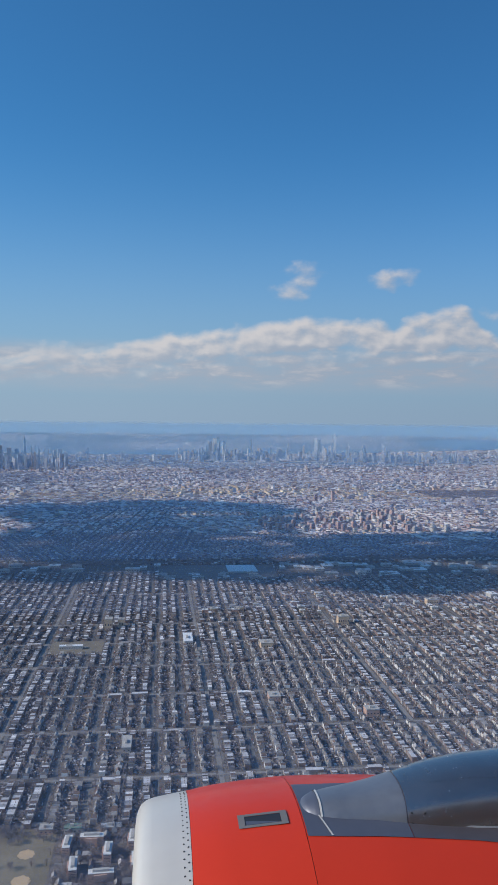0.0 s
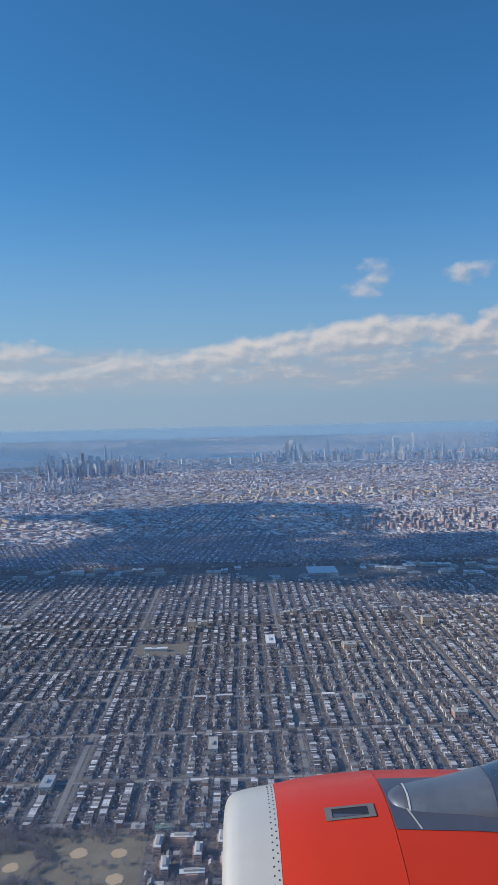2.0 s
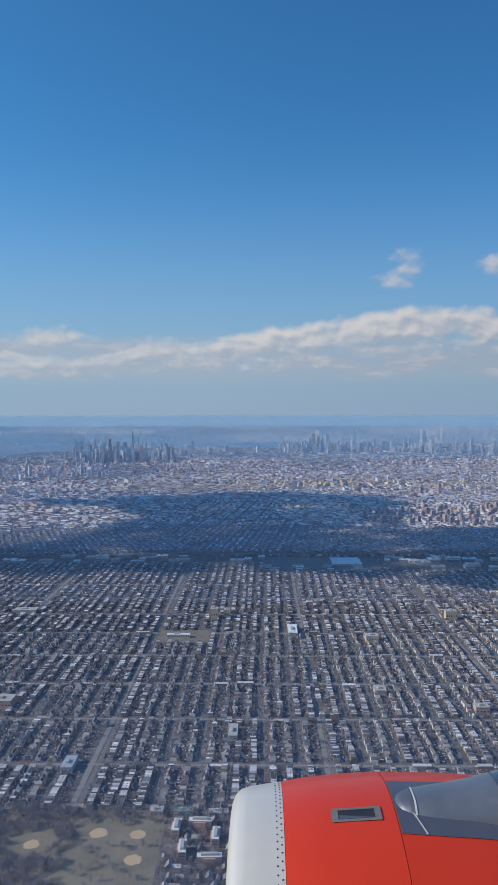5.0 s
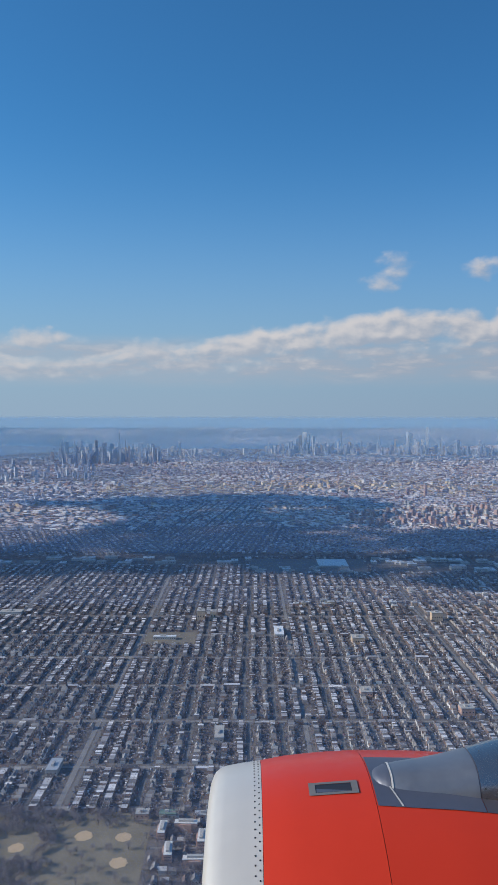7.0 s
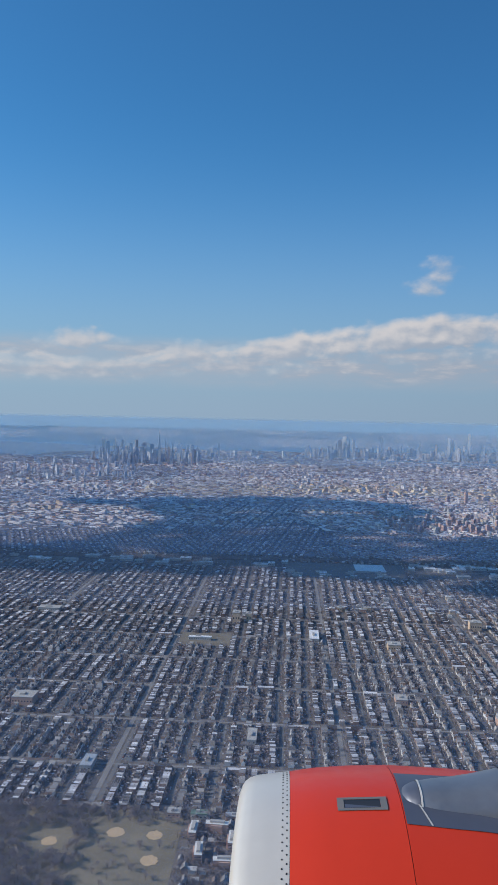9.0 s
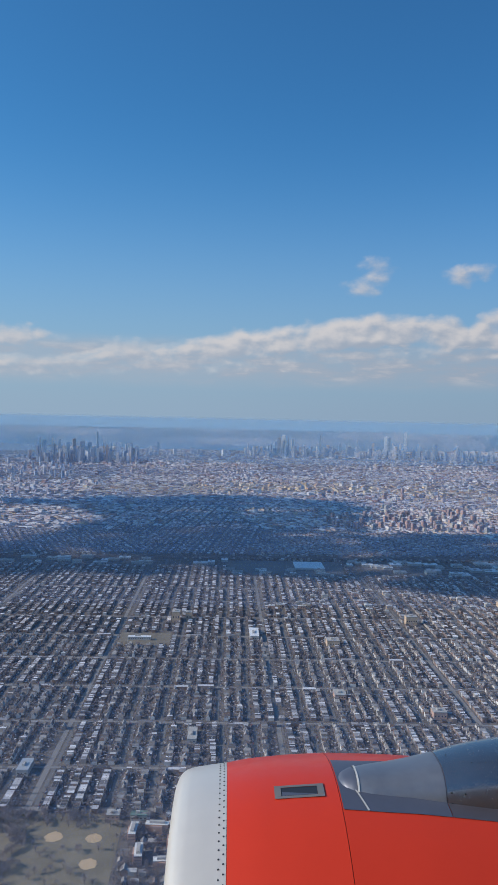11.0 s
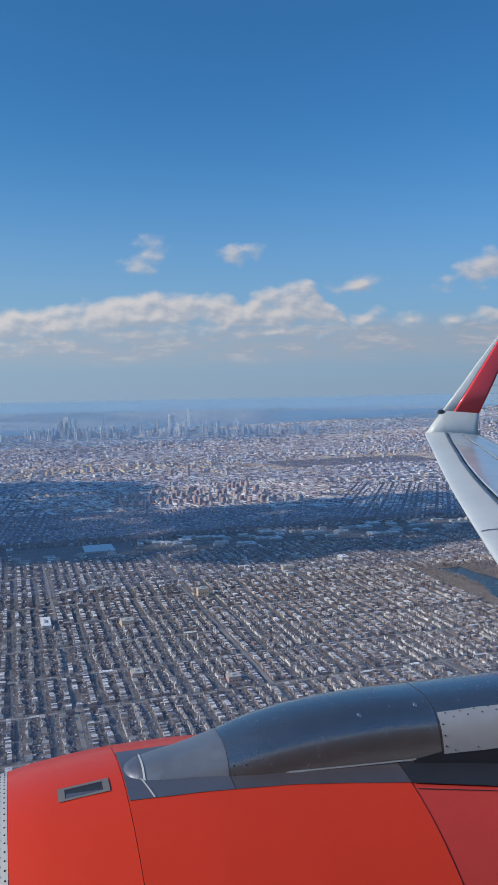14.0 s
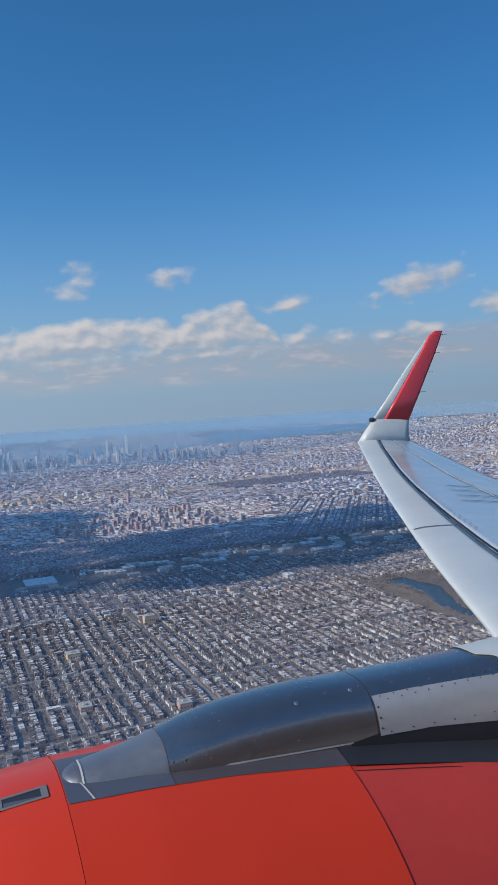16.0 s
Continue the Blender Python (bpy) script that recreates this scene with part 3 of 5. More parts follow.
for k in range(36):
    y = 7.0 + 0.1 * k
    du = 0.03 + 0.016 * (k % 2)
    on_wing("lettering_bar", (y, y + 0.06), lambda yy: slat_line(yy) + du, lambda yy: slat_line(yy) + du + 0.006, M_PYLON_NOSE, skin, 0.003)
for k in range(4):
    bm = bmesh.new()
    y = 9.6 - 0.35 * k
    rows = [[airfoil(y, 0.42 - 0.02 * k) + Vector((0, 0, 0.012)), airfoil(y + 0.03, 0.42 - 0.02 * k) + Vector((0, 0, 0.012))], [airfoil(y - 0.25, 0.57) + Vector((0, 0, 0.03)), airfoil(y - 0.2, 0.57) + Vector((0, 0, 0.03))]]
    loft(bm, rows, closed=False)
    part("vortex_strip", bm, M_SKIRT, skin)

# the upswept tip
TIP = [  # leading edge, trailing edge, where the white edge ends
    (Vector((8.257, 14.025, -0.843)), Vector((9.561, 14.018, -0.933)), 0.4),
    (Vector((8.513, 14.142, -0.622)), Vector((9.607, 14.150, -0.770)), 0.35),
    (Vector((8.800, 14.260, -0.384)), Vector((9.700, 14.255, -0.453)), 0.28),
    (Vector((9.311, 14.425, 0.082)), Vector((10.110, 14.424, 0.070)), 0.27),
    (Vector((9.861, 14.603, 0.603)), Vector((10.515, 14.603, 0.600)), 0.25),
    (Vector((10.301, 14.737, 1.005)), Vector((10.831, 14.738, 1.007)), 0.2),
    (Vector((10.654, 14.838, 1.319)), Vector((11.054, 14.838, 1.324)), 0.06),
    (Vector((10.771, 14.872, 1.418)), Vector((11.121, 14.873, 1.422)), 0.0),
    (Vector((10.918, 14.903, 1.508)), Vector((11.178, 14.903, 1.515)), 0.0),
    (Vector((10.989, 14.909, 1.533)), Vector((11.196, 14.910, 1.538)), 0.0),
]


def tip_ring(le, te, u0, u1, thick, n=8):
    out = Vector((0.0, 1.0, -0.3)).normalized()
    us = [u0 + (u1 - u0) * i / n for i in range(n + 1)]
    th = [thick * math.sqrt(max(0.0, u)) * (1 - u) * 1.9 for u in us]
    return [le.lerp(te, u) - out * t for u, t in zip(reversed(us), reversed(th))] + [le.lerp(te, u) + out * t for u, t in list(zip(us, th))[1:]]


def tip_piece(name, first, last, front, mat, label):
    """front: True for the white edge, False for the rest, None for the whole chord."""
    bm = bmesh.new()
    rings = []
    for le, te, cut in TIP[first:last + 1]:
        u0, u1 = (0.0, 1.0) if front is None else (0.0, cut) if front else (cut + 0.002, 1.0)
        rings.append(tip_ring(le, te, u0, u1, 0.07 * (te - le).length))
    loft(bm, rings, caps=True)
    return part(name, bm, mat, airliner, label, True)


tip_piece("tip_blend", 0, 2, None, M_SLAT, "white curved wing-tip blend")
tip_piece("tip_leading_edge", 2, 6, True, M_SLAT, "white leading edge of the raised tip")
red_tip = tip_piece("tip_fin", 2, 9, False, M_RED_TIP, "red upswept wing-tip fin")
bm = bmesh.new()
bmesh.ops.create_icosphere(bm, subdivisions=2, radius=0.06, matrix=Matrix.Translation((8.765, 14.235, -0.39)) @ Matrix.Diagonal((1.4, 0.6, 0.8, 1)))
part("tip_lamp", bm, M_WINDOW, airliner, "dark glass tip lamp", True)
for f in (0.05, 0.3, 0.52, 0.74, 0.95):
    p = TIP[2][1].lerp(TIP[9][1], f)
    bm = bmesh.new()
    bmesh.ops.create_cone(bm, cap_ends=True, segments=6, radius1=0.007, radius2=0.003, depth=0.17, matrix=Matrix.Translation(p + Vector((0.08, 0, 0))) @ Matrix.Rotation(radians(90), 4, "Y"))
    part("static_wick", bm, M_SEAL, red_tip)

# ---- ground ----
rng = np.random.default_rng(7)


def rise(d):
    """The ground's height: level, and lifting slowly towards the horizon."""
    return 130.0 * (max(0.0, d - 3000.0) / 1930.0) ** 1.5


def ground_mesh():
    bm = bmesh.new()
    radii, n = [60, 200, 420, 800, 1400, 2300, 3000] + [3000 + 97 * k for k in range(1, 21)], 192
    rings = [[(r * math.sin(2 * math.pi * i / n), r * math.cos(2 * math.pi * i / n), rise(r)) for i in range(n)] for r in radii]
    vs = loft(bm, rings)
    bm.faces.new(vs[0])
    bmesh.ops.recalc_face_normals(bm, faces=bm.faces)
    if sum(f.normal.z for f in bm.faces) < 0:
        bmesh.ops.reverse_faces(bm, faces=bm.faces)
    return bm


def ground_material():
    m = bpy.data.materials.new("town_ground")
    m.use_nodes = True
    n = Nodes(m.node_tree)
    at = n.add("ShaderNodeTexCoord").outputs["Object"]
    big_, mid_, small_ = n.noise(at, 0.006, 3), n.noise(at, 0.12, 4), n.noise(at, 0.9, 4)
    col = n.ramp(mid_, [(0.3, (0.07, 0.06, 0.056)), (0.48, (0.115, 0.1, 0.093)), (0.62, (0.17, 0.15, 0.14)), (0.8, (0.25, 0.225, 0.215))])
    col = n.mix(n.math("MULTIPLY", n.step(small_, 0.4, 0.7), 0.5), col, (0.2, 0.19, 0.18, 1))
    col = n.mix(n.math("MULTIPLY", n.step(big_, 0.45, 0.65), 0.35), col, (0.15, 0.125, 0.11, 1))
    b = n.add("ShaderNodeBsdfPrincipled", {"Base Color": col, "Roughness": 0.95})
    n.add("ShaderNodeOutputMaterial", {0: b.outputs[0]})
    return m


ground = tagged(link("ground", ground_mesh(), ground_material()), "brown-grey winter ground under the town", "ground", kind="structure")

# far shore beyond the rivers: a glowing strip with blue haze painted in
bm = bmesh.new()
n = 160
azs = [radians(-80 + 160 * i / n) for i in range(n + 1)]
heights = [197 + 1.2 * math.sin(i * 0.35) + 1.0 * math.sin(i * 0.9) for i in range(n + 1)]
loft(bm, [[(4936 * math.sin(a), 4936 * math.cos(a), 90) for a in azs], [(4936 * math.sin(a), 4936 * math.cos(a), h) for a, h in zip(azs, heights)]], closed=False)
m_far = bpy.data.materials.new("painted_blue_haze")
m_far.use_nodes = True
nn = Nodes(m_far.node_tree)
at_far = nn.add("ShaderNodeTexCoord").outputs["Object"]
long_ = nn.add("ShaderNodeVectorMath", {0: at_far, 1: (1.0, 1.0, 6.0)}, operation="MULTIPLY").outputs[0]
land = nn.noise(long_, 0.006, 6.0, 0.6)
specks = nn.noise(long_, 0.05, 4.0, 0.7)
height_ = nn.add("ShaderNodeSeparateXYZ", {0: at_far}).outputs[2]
# haze painted into the glow: specks fade to sky colour higher up
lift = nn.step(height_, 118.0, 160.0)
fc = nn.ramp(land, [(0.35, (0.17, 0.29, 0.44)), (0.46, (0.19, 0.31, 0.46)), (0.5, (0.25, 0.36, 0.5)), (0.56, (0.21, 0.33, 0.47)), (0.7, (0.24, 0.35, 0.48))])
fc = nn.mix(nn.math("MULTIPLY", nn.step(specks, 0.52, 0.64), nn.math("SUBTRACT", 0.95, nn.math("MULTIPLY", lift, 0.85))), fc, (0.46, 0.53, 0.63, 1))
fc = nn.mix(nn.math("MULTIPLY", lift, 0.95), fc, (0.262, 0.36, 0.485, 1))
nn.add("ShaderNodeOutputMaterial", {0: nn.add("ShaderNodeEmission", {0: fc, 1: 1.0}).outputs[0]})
tagged(link("backdrop", bm, m_far), "glowing far shore backdrop with painted blue haze", "backdrop", kind="structure")


def sheet(name, points, z, mat, label, category, kind="structure", wobble=0.0, seed=1, cuts=4):
    """A flat patch of ground or water with a slightly uneven edge."""
    r = random.Random(seed)
    pts = []
    for a, b in zip(points, points[1:] + points[:1]):
        for i in range(cuts):
            f = i / cuts
            pts.append((a[0] + (b[0] - a[0]) * f + r.uniform(-wobble, wobble), a[1] + (b[1] - a[1]) * f + r.uniform(-wobble, wobble), z))
    bm = bmesh.new()
    f = bm.faces.new([bm.verts.new(p) for p in pts])
    bmesh.ops.triangulate(bm, faces=[f])
    bmesh.ops.recalc_face_normals(bm, faces=bm.faces)
    if sum(f.normal.z for f in bm.faces) < 0:
        bmesh.ops.reverse_faces(bm, faces=bm.faces)
    return tagged(link(name, bm, mat), label, category, kind=kind)


SHIFT = 392.0
POND = [(x + SHIFT, y) for x, y in ((112, 838), (120, 790), (117, 750), (100, 700), (97, 650), (98, 596), (107, 539), (104, 485), (105, 440), (160, 430), (159, 475), (159, 525), (163, 573), (134, 578), (108, 615), (114, 679), (132, 720), (151, 767), (145, 834))]
MARSH = [(x + SHIFT, y) for x, y in ((85, 850), (80, 700), (84, 590), (92, 430), (185, 430), (188, 600), (190, 850))]
sheet("marsh", MARSH, 0.06, M_REED, "brown dry reed marsh along the creek", "marsh", wobble=2.0)
sheet("water", POND, 0.12, M_WATER, "dark blue-green creek water", "water", wobble=1.6, seed=3, cuts=6)
sheet("sandbar", [(x + SHIFT, y) for x, y in ((128, 560), (145, 560), (156, 545), (158, 520), (152, 518), (148, 540), (138, 551))], 0.2, M_REED, "tan sandbar in the creek", "sandbar", wobble=0.7)
sheet("meadow", [(190 + SHIFT, 440), (300 + SHIFT, 440), (300 + SHIFT, 808), (193 + SHIFT, 808)], 0.05, M_GRASS, "tan winter meadow beside the towers", "meadow", wobble=2)
sheet("park", [(-430, 300), (-52, 300), (-52, 419), (-430, 419)], 0.05, M_GRASS, "brown winter park lawn", "park", wobble=0.6)
sheet("school_field", [(-102, 730), (-52, 730), (-52, 772), (-102, 772)], 0.085, M_TURF, "dull green school field", "field")
sheet("rail_yard", [(5, 1062), (165, 1062), (175, 1165), (0, 1165)], 0.06, M_ASPHALT, "pale paved yard", "yard", wobble=2)
sheet("cemetery", [(790, 2190), (1290, 2150), (1360, 2380), (830, 2390)], 0.3, M_TWIG, "dark wooded cemetery", "woods", wobble=8)
M_BAY = material("far_water", (0.2, 0.27, 0.33), 0.6, 0, 0.1, 0.004, 0.05)


def far_sheet(name, az0, az1, near, far, mat, label, category, seed):
    """A wide patch lying on the far ground between two bearings and two uneven distances."""
    r, bm = random.Random(seed), bmesh.new()
    n_ = 26
    lows, highs = [near + r.uniform(-1, 1) * (far - near) * 0.12 for _ in range(n_ + 1)], [far + r.uniform(-1, 1) * (far - near) * 0.12 for _ in range(n_ + 1)]
    rows = []
    for i in range(n_ + 1):
        a_ = radians(az0 + (az1 - az0) * i / n_)
        squeeze = min(1.0, 4.0 * min(i, n_ - i) / n_ + 0.1)
        mid_ = (lows[i] + highs[i]) / 2
        row_ = []
        for k in range(9):
            d_ = mid_ + ((lows[i] + (highs[i] - lows[i]) * k / 8) - mid_) * squeeze
            row_.append((d_ * math.sin(a_), d_ * math.cos(a_), rise(d_) + 0.7))
        rows.append(row_)
    loft(bm, rows, closed=False)
    bmesh.ops.recalc_face_normals(bm, faces=bm.faces)
    if sum(f.normal.z for f in bm.faces) < 0:
        bmesh.ops.reverse_faces(bm, faces=bm.faces)
    return tagged(link(name, bm, mat), label, category, kind="structure")


# the fourth entry is only a blue patch beyond the skyline
FAR_SHEETS = ((-44, -11.5, 3620, 4260), (-9, 4, 3900, 3960), (2, 21, 3600, 3650), (18, 34, 4330, 4800))
for k, (az0, az1, near, far) in enumerate(FAR_SHEETS):
    far_sheet("water", az0, az1, near, far, M_BAY, ("pale blue upper bay", "blue strip of water before the far shore", "blue strip of river before the skyline", "dark blue patch beyond the skyline")[k], "water", k)
for k, (x, y, r_) in enumerate(((-86, 395, 4.7), (-65, 394, 4.3), (-64, 371, 4.6), (-118, 384, 4.2))):
    sheet("infield", [(x + r_ * math.cos(a), y + r_ * 1.1 * math.sin(a)) for a in (0, 0.8, 1.6, 2.4, 3.2, 4.0, 4.8, 5.6)], 0.1, M_SAND, "tan sandy baseball infield", "infield", wobble=0.5, seed=k)

BX, BY, STREET = 21.0, 72.0, 4.2
flat_near, gable_near, flat_mid, flat_far, tan_far, trees, cars = [], [], [], [], [], [], []
near_house = []


PLOTS = [(30, 765, 7, 17), (-51, 817, 6, 7), (-38, 822, 5, 6), (105, 737, 8, 8), (200, 817, 8, 7), (-195, 570, 10, 9), (-120, 470, 6, 10), (-20, 520, 5, 12), (92, 600, 7, 8), (160, 560, 7, 7), (330, 900, 9, 7), (420, 930, 7, 10), (-260, 840, 14, 8)]

ra = random.Random(31)
APARTMENTS = [(ra.uniform(50, 380), ra.uniform(868, 975), ra.uniform(5, 9), ra.uniform(4, 6), ra.uniform(2.8, 4.8)) for _ in range(30)]
PLOTS += [(x, y, w_ / 2 + 1.5, d_ / 2 + 1.5) for x, y, w_, d_, h_ in APARTMENTS]


def inside(x, y, poly):
    hit = False
    for (xa, ya), (xb, yb) in zip(poly, poly[1:] + poly[:1]):
        if (ya > y) != (yb > y) and x < (xb - xa) * (y - ya) / (yb - ya) + xa:
            hit = not hit
    return hit


AVENUES = [40 + 147 * k for k in range(-5, 8)]


def band_shift(j):
    """How far the streets of a belt of blocks are set off from those of the next."""
    h = math.sin((j // 2) * 12.9898) * 43758.5453
    return BX * (h - math.floor(h))


def free(x, y):
    """May a house stand here?"""
    if y < 1172 and abs((x - 40 + 73.5) % 147 - 73.5) < 2.7:
        return False
    if y < 330 or (x < -98 and y < 420) or (-98 < x < 12 and y < 418):
        return False
    if 70 + SHIFT < x < 200 + SHIFT and 425 < y < 855 and inside(x, y, MARSH):
        return False
    if 186 + SHIFT < x < 300 + SHIFT and 425 < y < 810:
        return False
    if -103 < x < -51 and 729 < y < 773:
        return False
    if 0 < x < 172 and 1060 < y < 1168:
        return False
    for hx, hy, hw, hd in PLOTS:
        if abs(x - hx) < hw and abs(y - hy) < hd:
            return False
    if (178 < x < 770 and 1066 < y < 1172) or (-425 < x < 0 and 1114 < y < 1172):
        return False
    if abs(y - 1185 - 0.05 * x) < 8:
        return False
    if 800 < x < 1330 and 2160 < y < 2385:
        return False
    if y > 3000:
        az_, d_ = math.degrees(math.atan2(x, y)), math.hypot(x, y)
        if any(a0 + 1 < az_ < a1 - 1 and n_ < d_ < f_ for a0, a1, n_, f_ in FAR_SHEETS):
            return False
    return True


def seen_from_seat(x, y, margin=0.03):
    a = math.atan2(x, y)
    return -0.40 - margin < a < 0.74 + margin


def zone(x, y):
    """The turn of the street grid."""
    if y > 1190 and x > 0.44 * y:
        return -0.55
    if y > 1190 and x > 20 + 0.02 * y + 40 * math.sin(y * 0.01):
        return 0.5
    if y > 1190 and x < -0.14 * y + 40 * math.sin(y * 0.011):
        return 0.36
    if y > 1190:
        return -0.12
    return 0.0


def block(ox, oy, turn, d):
    """One city block with its rows of houses, yards and trees, round its middle."""
    c, s = math.cos(turn), math.sin(turn)

    def put(lx, ly):
        return ox + c * lx - s * ly, oy + s * lx + c * ly

    half = (BY - STREET) / 2 - 1.0
    style = rng.random()
    if d < 760:
        detached = style > 0.52
        for side in (-1, 1):
            y, left_ = -half, 0
            while y < half - 2:
                if left_ <= 0:  # a new terrace: its houses share depth and height
                    left_ = rng.integers(2, 10)
                    deep, high, back, unit = rng.uniform(3.0, 4.6), rng.uniform(2.0, 3.0), rng.uniform(0, 0.9), rng.choice([1.8, 2.1, 2.4, 2.7])
                    y += rng.uniform(0.3, 2.2)
                left_ -= 1
                wide = unit
                gap = 0.0
                if detached:
                    gap, deep, high = rng.uniform(0.5, 1.3), rng.uniform(3.0, 4.6), rng.uniform(2.1, 2.9)
                lx = side * (BX / 2 - STREET / 2 - 0.9 - deep / 2 - back)
                x_, y_ = put(lx, y + wide / 2)
                if free(x_, y_):
                    if detached and rng.random() < 0.85:
                        gable_near.append((x_, y_, min(wide, 2.8) * 1.05, deep, high * 1.35, turn + (math.pi / 2 if rng.random() < 0.5 else 0)))
                    elif y_ < 470 and -150 < x_ < 60 and y_ < 480 and len(near_house) < 300:
                        near_house.append((x_, y_, wide, deep, high, turn))
                    else:
                        flat_near.append((x_, y_, deep * rng.uniform(0.88, 1.06), wide * rng.uniform(0.9, 0.99), high + rng.uniform(-0.2, 0.2), turn))
                        if rng.random() < 0.35:
                            bx_, by_ = put(lx + rng.uniform(-1, 1), y + wide / 2)
                            flat_near.append((bx_, by_, 0.7, 0.6, high + 0.5, turn))
                    if rng.random() < 0.4:
                        x_, y_ = put(side * rng.uniform(0.8, 2.6), y + wide / 2)
                        flat_near.append((x_, y_, rng.uniform(0.9, 2), rng.uniform(0.9, 2), 0.9, turn))
                y += wide + gap
        if rng.random() < 0.5:  # shops across the block's end
            x_, y_ = put(rng.uniform(-2, 2), half - 2.0)
            if free(x_, y_):
                flat_near.append((x_, y_, rng.uniform(7, 14), rng.uniform(3, 4.5), rng.uniform(1.8, 3.6), turn))
        for _ in range(44):
            lx = rng.choice([-1, 1]) * (BX / 2 - rng.uniform(1.5, 2.8)) if rng.random() < 0.5 else rng.uniform(-3, 3)
            x_, y_ = put(lx, rng.uniform(-half, half))
            if free(x_, y_):
                trees.append((x_, y_, rng.uniform(2.2, 4.4), rng.uniform(0.9, 1.9)))
        for _ in range(26):  # sheds, garages and porches in the yards
            x_, y_ = put(rng.uniform(-3.5, 3.5), rng.uniform(-half, half))
            if free(x_, y_):
                flat_near.append((x_, y_, rng.uniform(0.6, 1.6), rng.uniform(0.6, 1.6), rng.uniform(0.5, 1.2), turn))
        for _ in range(22):
            x_, y_ = put(rng.choice([-1, 1]) * (BX / 2 - 1.1), rng.uniform(-half, half))
            if free(x_, y_):
                cars.append((x_, y_, 0.62, 1.5, 0.5, turn))
    elif d < 1500:
        for side in (-1, 1):
            y = -half
            while y < half - 3:
                wide = rng.uniform(2.0, 6.5) if style < 0.7 else rng.uniform(1.8, 3.2)
                deep, high = rng.uniform(2.8, 4.8), rng.uniform(1.9, 3.1)
                x_, y_ = put(side * (BX / 2 - STREET / 2 - 0.9 - deep / 2 - rng.uniform(0, 0.5)), y + wide / 2)
                if free(x_, y_):
                    flat_mid.append((x_, y_, deep, wide, high, turn))
                y += wide + (rng.uniform(0.5, 3) if rng.random() < 0.45 else 0.15)
        for _ in range(16):
            x_, y_ = put(rng.uniform(-3.5, 3.5), rng.uniform(-half, half))
            if free(x_, y_):
                flat_mid.append((x_, y_, rng.uniform(0.8, 2.4), rng.uniform(0.8, 2.4), rng.uniform(0.6, 1.8), turn))
        for _ in range(26):
            x_, y_ = put(rng.uniform(-BX / 2 + 0.5, BX / 2 - 0.5), rng.uniform(-half, half))
            if free(x_, y_):
                trees.append((x_, y_, rng.uniform(2.4, 4.8), rng.uniform(1.2, 2.4)))
    elif d < 1950 and (turn != 0.36 or d < 1230):
        for side in (-1, 1):
            y = -half
            while y < half - 3:
                wide, deep, high = rng.uniform(5.0, 16), rng.uniform(3.8, 6.0), rng.uniform(1.8, 2.8) if rng.random() < 0.95 else rng.uniform(4, 7)
                x_, y_ = put(side * (BX / 2 - STREET / 2 - 0.8 - deep / 2 - rng.uniform(0, 0.8)), y + wide / 2)
                if free(x_, y_) and rng.random() < 0.9:
                    flat_far.append((x_, y_, deep * rng.uniform(0.8, 1.4), wide, high, turn + rng.uniform(-0.05, 0.05)))
                y += wide + (rng.uniform(0.6, 4) if rng.random() < 0.5 else 0.2)
        for _ in range(4):
            x_, y_ = put(rng.uniform(-3.5, 3.5), rng.uniform(-half, half))
            if free(x_, y_):
                flat_far.append((x_, y_, rng.uniform(1, 3), rng.uniform(1, 3), rng.uniform(0.8, 1.8), turn))
    else:
        lean_ = 0.5 * math.sin(round(ox / 260) * 7.1 + round(oy / 330) * 3.7)
        for _ in range(8):
            x_, y_ = put(rng.uniform(-BX / 2, BX / 2), rng.uniform(-half - 2, half + 2))
            if not free(x_, y_):
                continue
            high = rng.uniform(1.6, 3.2) if rng.random() < 0.93 else rng.uniform(4, 9)
            row_ = (x_, y_, rng.uniform(6, 17) * (1 if d < 3300 else 1.3), rng.uniform(6, 13), high, lean_ + rng.uniform(-0.15, 0.15))
            strip = math.exp(-((y_ - 2300 - 60 * math.sin(x_ * 0.006)) / 140.0) ** 2)
            (tan_far if rng.random() < 0.9 * strip and x_ > -420 else flat_far).append(row_)


for turn in (0.0, -0.12, 0.5, 0.36, -0.55):
    c, s = math.cos(turn), math.sin(turn)
    for i in range(-245, 245):
        lx = i * BX + (2.0 * math.sin(i * 2.1))
        for j in range(-60, 80):
            ly = j * BY + 6
            lx_ = lx + (band_shift(j) if turn == 0.0 else 0.0)
            x, y = c * lx_ - s * ly, s * lx_ + c * ly
            d = math.hypot(x, y)
            if y < 330 or d > 4915 or not seen_from_seat(x, y) or zone(x, y) != turn:
                continue
            block(x, y, turn, d)

boxes_mesh("row_houses", flat_near, [M_WALL, M_ROOF], "dense brick row houses with grey flat roofs", "houses")
boxes_mesh("gabled_houses", gable_near, [M_CLAPBOARD, M_SHINGLE], "small detached houses with shingle gables", "houses", gable=True)
boxes_mesh("terraces", flat_mid, [M_WALL, M_ROOF], "long terraces of flat-roofed houses", "houses")
boxes_mesh("far_town", flat_far, [M_FAR_WALL, M_FAR_ROOF], "pale far-off town of low buildings", "buildings")
boxes_mesh("tan_town", tan_far, [M_TAN_WALL, M_TAN_ROOF], "far-off quarter of tan and cream brick buildings", "buildings")
boxes_mesh("parked_cars", cars, [M_CAR, M_CAR], "cars parked along the kerbs", "cars")

# streets: pale cross streets and avenues, a little above the ground
def street(name, lo, hi, mat, label):
    bm = bmesh.new()
    box(bm, lo, hi)
    tagged(link(name, bm, mat), label, "road", kind="structure")


